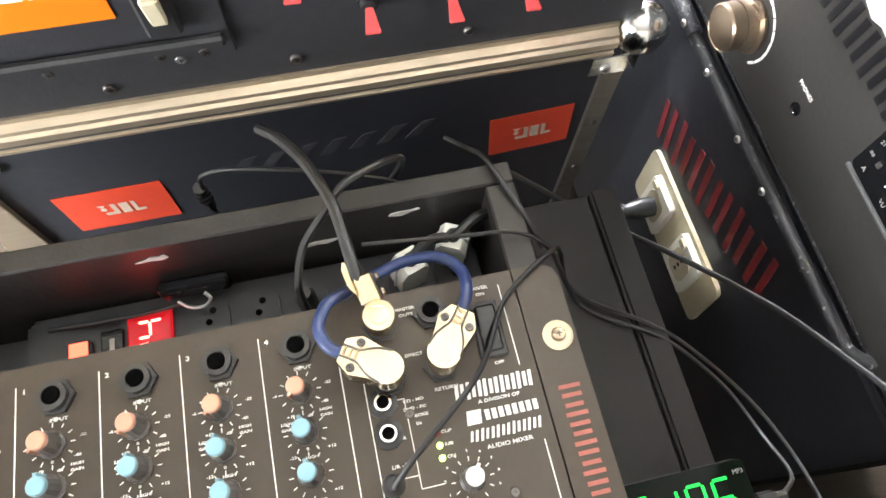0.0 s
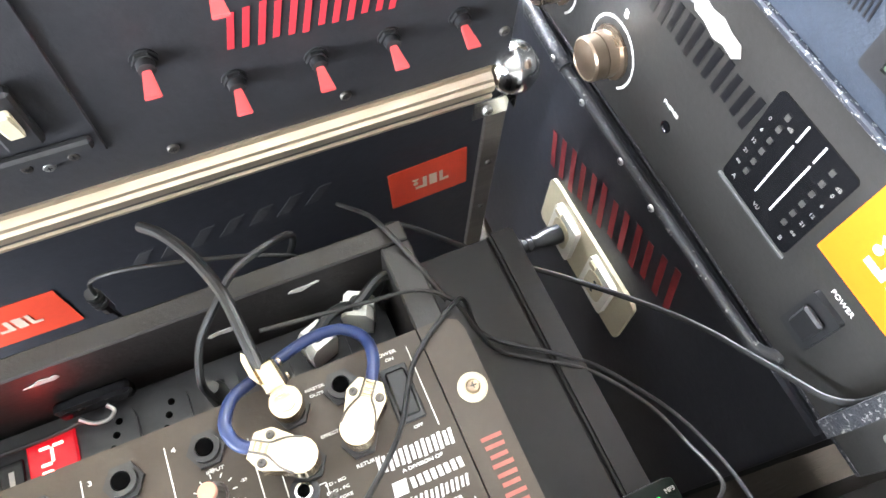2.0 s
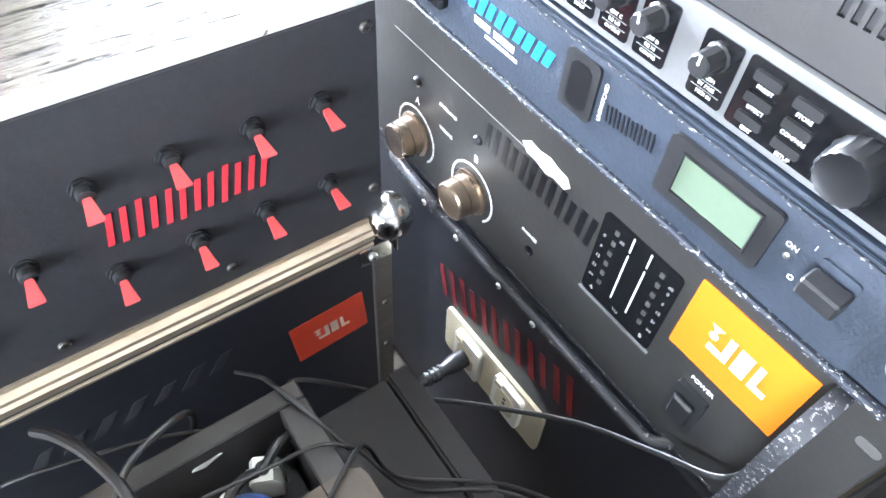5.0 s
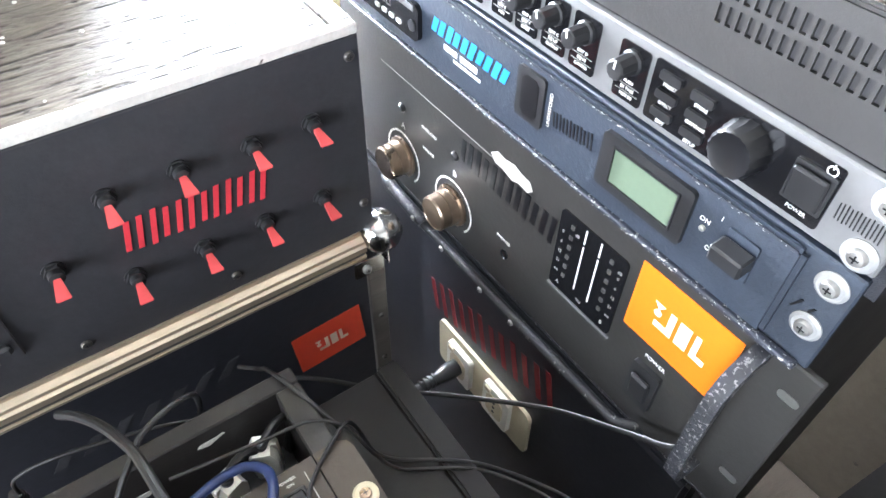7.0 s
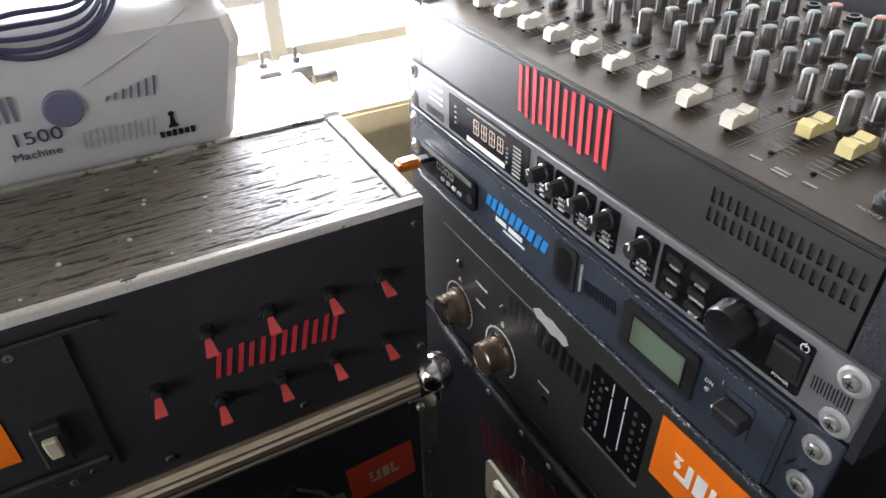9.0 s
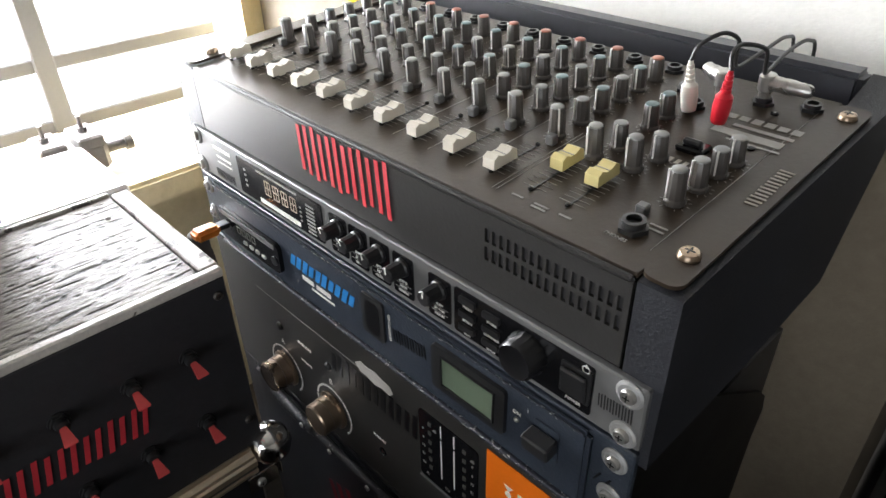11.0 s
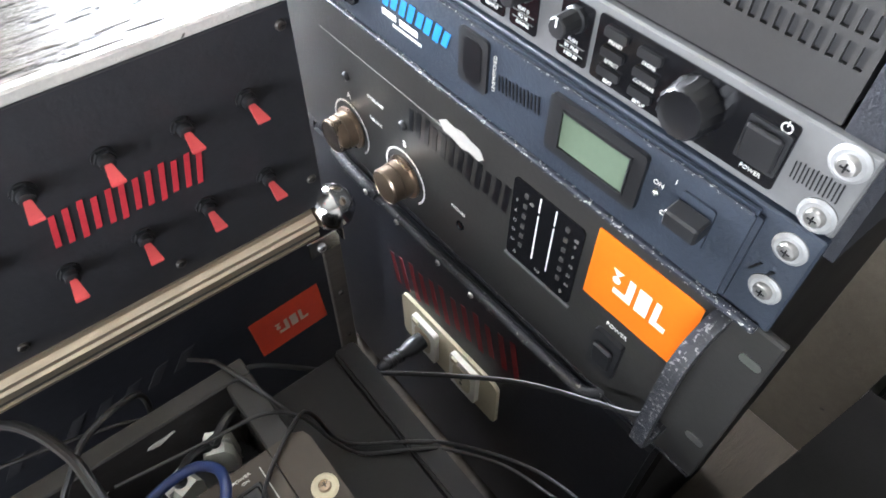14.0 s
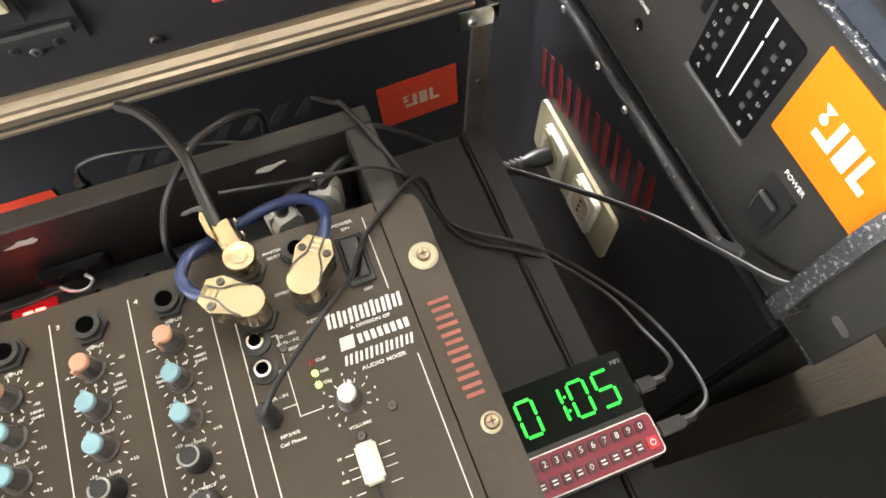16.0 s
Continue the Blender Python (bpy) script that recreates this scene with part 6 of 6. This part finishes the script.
part("lettering", writing("MP3", 0.0034, INK_GREY), None, ck, m=on_top(-0.1188, 0.0278, 0.8547))
kp = part("keypad", moved(prism(rounded(0.0785, 0.0222, 0.003), 0, 0.0018, 0.0005), pose(-0.1537, -0.0135, 0.8528)), INK, ck, "red keypad with a white border")
part("keypad_field", moved(prism(rounded(0.0770, 0.0207, 0.0026), 0.0018, 0.0022), pose(-0.1537, -0.0135, 0.8528)), MAROON, kp)
key_mesh = mesh_of(prism(rounded(0.0054, 0.0062, 0.0014), 0, 0.0009, 0.0003), KEY_DARK)
icon_mesh = mesh_of(flat_bars([(0, 0.0009, 0.0028, 0.0008), (0, -0.0009, 0.0028, 0.0008)]), INK, False)
for i, word in enumerate("1234567890"):
    x = -0.1846 + i * 0.0069
    for r, y in enumerate((-0.0080, -0.0178)):
        if r and i > 8:
            continue
        k = part("key", key_mesh, None, kp, m=on_top(x + (0.0015 if r else 0), y, 0.8551))
        me = writing("0" if r else word, 0.0046, INK) if not r or i == 4 else icon_mesh
        part("key_legend", me, None, k, m=on_top(x + (0.0015 if r else 0), y, 0.8562))
part("power_key", moved(prism(rounded(0.0060, 0.0062, 0.001), 0, 0.0009), on_top(-0.1200, -0.0178, 0.8551)), RED_PLASTIC, kp)
part("power_mark", moved(join(*[moved(box(0.0012, 0.0017, -0.0004, 0.0004, 0, 0.0002), pose(0, 0, 0, 0, 0, a)) for a in range(120, 421, 25)], box(-0.0002, 0.0002, 0.0006, 0.0022, 0, 0.0002)), on_top(-0.1200, -0.0178, 0.8562)), INK, kp)
for y, long in ((0.011, 0.012), (-0.0135, 0.017)):
    t = thing("charging_plug", (-0.11, y, 0.848), "small black plug in the side of the clock", "plug", "plugs in the clock")
    part("shell", box(-0.1134, -0.1134 + long, y - 0.004, y + 0.004, 0.8462, 0.8532, 0.0015, 2), BLACK_PLASTIC, t)
    part("sleeve", tube([(-0.1134 + long, y, 0.8497), (-0.1134 + long + 0.006, y, 0.8497)], 0.0024), CABLE_GREY, t)

# ---- smoke machine on its stand behind the switch case ----
stand = thing("white_stand", (-0.35, 0.72, 0.42), "white painted stand behind the switch case", "stand")
part("top", box(-0.62, -0.045, 0.566, 0.70, 1.0, 1.03, 0.003), PALE_WHITE, stand)
for bx, by in ((-0.59, 0.585), (-0.075, 0.585), (-0.59, 0.68), (-0.075, 0.68)):
    part("leg", box(bx - 0.018, bx + 0.018, by - 0.018, by + 0.018, 0.422, 1.0, 0.002), PALE_WHITE, stand)
smoke = thing("smoke_machine", (-0.36, 0.66, 1.03), "grey enamelled smoke machine with a coiled cord on top", "smoke machine")
SY = 0.5515
shell = bmesh.new()
rows_ = []
for z, x1, y0, y1 in ((1.031, -0.166, SY + 0.004, 0.685), (1.036, -0.163, SY, 0.69), (1.085, -0.151, SY - 0.001, 0.693), (1.128, -0.140, SY + 0.001, 0.695), (1.150, -0.144, SY + 0.008, 0.69), (1.162, -0.152, SY + 0.03, 0.68), (1.166, -0.168, SY + 0.06, 0.675)):
    rows_.append([shell.verts.new(c) for c in ((-0.62, y0, z), (-0.43, y0, z), (x1 - 0.012, y0, z), (x1, y0 + 0.012, z), (x1 + 0.001, (y0 + y1) / 2, z), (x1, y1 - 0.01, z), (x1 - 0.012, y1, z), (-0.62, y1, z))])
for a, b in zip(rows_, rows_[1:]):
    for i in range(8):
        shell.faces.new((a[i], a[(i + 1) % 8], b[(i + 1) % 8], b[i]))
shell.faces.new(rows_[0][::-1])
shell.faces.new(rows_[-1])
part("shell", shell, MACHINE, smoke, "grey enamel shell")
part("shell_seam", tube([(-0.285, SY - 0.0008, 1.113), (-0.235, SY + 0.001, 1.136), (-0.185, SY + 0.0165, 1.158), (-0.165, SY + 0.040, 1.173)], 0.0007, 6), MACHINE, smoke)
part("dial", moved(lathe([(0.0165, -0.001), (0.0165, 0.0025), (0.015, 0.004), (0.006, 0.0042)], 32), on_left(-0.3045, 1.0965, SY)), INDIGO_HAZED, smoke, "round indigo dial, paled by haze in its colour")
part("vent_slot", list([prism([(-0.0225 + i * 0.0068, -0.003 - i * 0.0004), (-0.0205 + i * 0.0068, -0.003 - i * 0.0004), (-0.0185 + i * 0.0070, 0.001 + i * 0.0019), (-0.0205 + i * 0.0070, 0.001 + i * 0.0019)], 0, 0.0012) for i in range(7)]), INDIGO_HAZED, smoke, m=on_left(-0.2475, 1.099, SY - 0.0004), smooth=False)
part("vent_slot", list([box(-0.012 + i * 0.007, -0.009 + i * 0.007, -0.011, 0.011, 0, 0.0012) for i in range(3)]), INDIGO_HAZED, smoke, m=on_left(-0.345, 1.104, SY - 0.0004), smooth=False)
part("lettering", writing("1500", 0.017, INDIGO, wide=1.25), None, smoke, m=on_left(-0.332, 1.076, SY - 0.0018, 0))
part("lettering", writing("Machine", 0.010, INDIGO, wide=1.2), None, smoke, m=on_left(-0.336, 1.0605, SY - 0.0014, 0))
part("painted_bar", bars(0.066, 0.018, 6, hollow=True, stroke=0.35, slant=0.15), INK_GREY, smoke, "thin bar of marker pen", on_left(-0.266, 1.064, SY - 0.0014, 0), False)
part("printed_bar", bars(0.034, 0.0065, 6, stroke=0.72), INK_BLACK, smoke, m=on_left(-0.2165, 1.0535, SY - 0.0014, 0), smooth=False)
part("maker_mark", join(box(-0.0045, 0.0045, -0.008, -0.005, 0, 0.0004), prism([(-0.003, -0.005), (0.003, -0.005), (0.0015, 0.003), (-0.0015, 0.003)], 0, 0.0004), moved(lathe([(0.0028, 0), (0.0028, 0.0004)], 12), pose(0, 0.0055, 0))), INK_BLACK, smoke, m=on_left(-0.219, 1.067, SY - 0.0012), smooth=False)
part("handle", tube([(-0.235, 0.655, 1.164), (-0.235, 0.65, 1.215), (-0.25, 0.648, 1.235), (-0.34, 0.648, 1.24), (-0.40, 0.65, 1.215), (-0.40, 0.655, 1.164)], 0.011, 10), INDIGO, smoke, "indigo carrying handle")
part("end_cheek", moved(prism([(-0.202, 1.150), (-0.158, 1.150), (-0.147, 1.164), (-0.167, 1.190)], 0.0, 0.045, 0.003), on_left(0, 0, 0.640)), INDIGO, smoke, "dark end cheek of the handle")
for x in (-0.342, -0.253):
    part("cord_peg", moved(prism(rounded(0.016, 0.014, 0.004), 0.0, 0.05, 0.003), pose(x, SY + 0.060, 1.168)), INDIGO, smoke, "dark cord peg")
cord = thing("coiled_cord", (-0.30, 0.56, 1.14), "dark navy mains cord coiled round the smoke machine's pegs", "cable")
for sag, lift, out in ((0.0, 0.002, 0.0), (0.010, 0.008, 0.003), (0.017, 0.017, 0.006), (0.024, 0.027, 0.010), (0.012, 0.036, 0.014)):
    part("loop", tube([(-0.46, SY + 0.020 + out, 1.180 + lift * 0.5), (-0.40, SY + 0.010 + out, 1.166 + lift * 0.7), (-0.354, SY + 0.006 + out, 1.1515 + lift * 0.6), (-0.312, SY + 0.003 + out, 1.1400 + lift), (-0.272, SY + 0.006 + out, 1.1475 + lift * 0.8),
                       (-0.246 - sag * 0.3, SY + 0.018 + out, 1.1640 + lift * 0.6), (-0.232 - sag, SY + 0.040 + out, 1.185 + lift * 0.3), (-0.240 - sag, SY + 0.075, 1.196 + lift * 0.4), (-0.30, SY + 0.088, 1.198 + lift * 0.4), (-0.42, SY + 0.085, 1.198 + lift * 0.4)], 0.0024, 8), INDIGO, cord)

# ---- vise on the sill ----
vise = thing("bench_vise", (0.01, 0.95, 0.884), "small iron bench vise standing on the window sill", "vise")
part("base", box(-0.050, 0.03, 0.915, 0.985, 0.8842, 0.898, 0.004, 2), IRON, vise)
part("fixed_jaw", prism([(-0.045, 0.922), (0.036, 0.922), (0.046, 0.936), (0.046, 0.965), (0.036, 0.978), (-0.045, 0.978)], 0.898, 0.934, 0.004), IRON, vise)
part("jaw_block", box(-0.048, -0.012, 0.917, 0.983, 0.934, 0.952, 0.003), IRON, vise)
part("moving_jaw", box(0.004, 0.040, 0.917, 0.983, 0.932, 0.952, 0.003), IRON, vise)
part("spindle", moved(lathe([(0.009, 0), (0.009, 0.03), (0.013, 0.031), (0.013, 0.042)], 16), pose(0.044, 0.95, 0.917, 0, 90)), IRON, vise)
for x in (-0.032, 0.022):
    part("bolt", moved(lathe([(0.007, 0), (0.007, 0.007), (0.0035, 0.007), (0.0035, 0.024)], 8), pose(x, 0.95, 0.952)), IRON, vise)
lens_ob = thing("steel_saucer", (0.24, 0.93, 0.884), "small steel dish lying on the window sill", "dish")
part("dish", moved(lathe([(0.018, 0.0), (0.03, 0.006), (0.032, 0.008), (0.027, 0.0075), (0.015, 0.003)], 24), pose(0.24, 0.94, 0.8844)), IRON, lens_ob)
peg = thing("dark_bottle", (-0.02, 0.60, 0.42), "dark cylindrical bottle between the rack and the switch case", "bottle")
part("body", moved(lathe([(0.013, 0), (0.015, 0.01), (0.015, 0.46), (0.013, 0.485), (0.0115, 0.49)], 20), pose(0.018, 0.588, 0.4205)), SOOT, peg)
part("cap", moved(lathe([(0.012, 0.49), (0.012, 0.510), (0.010, 0.512)], 20), pose(0.018, 0.588, 0.4205)), SOOT, peg)

# ---- loudspeaker beside the rack ----
spk = thing("loudspeaker", (0.8, -0.4, 0.0), "large black loudspeaker cabinet beside the rack", "loudspeaker")
part("cabinet", box(0.62, 1.0, -0.72, -0.10, 0.0, 1.02, 0.006, 2), TEXTURED, spk)
part("grille", box(0.608, 0.6195, -0.70, -0.12, 0.03, 1.0, 0.003), BLACK_PLASTIC, spk)
part("edge_cap", box(0.615, 0.64, -0.0998, -0.092, 0.0, 1.0, 0.002), BLACK_PLASTIC, spk)
lowc = thing("low_case", (0.0, -0.3, 0.42), "low black case on the bench in front of the loudspeaker", "case")
part("body", prism([(-0.11, -0.62), (0.34, -0.62), (0.34, -0.062), (-0.11, -0.024)], 0.4202, 0.62, 0.004), SATIN, lowc)
part("handle", tube([(0.03, -0.10, 0.62), (0.03, -0.10, 0.645), (0.03, -0.16, 0.655), (0.03, -0.22, 0.645), (0.03, -0.22, 0.62)], 0.006, 8), BLACK_PLASTIC, lowc)
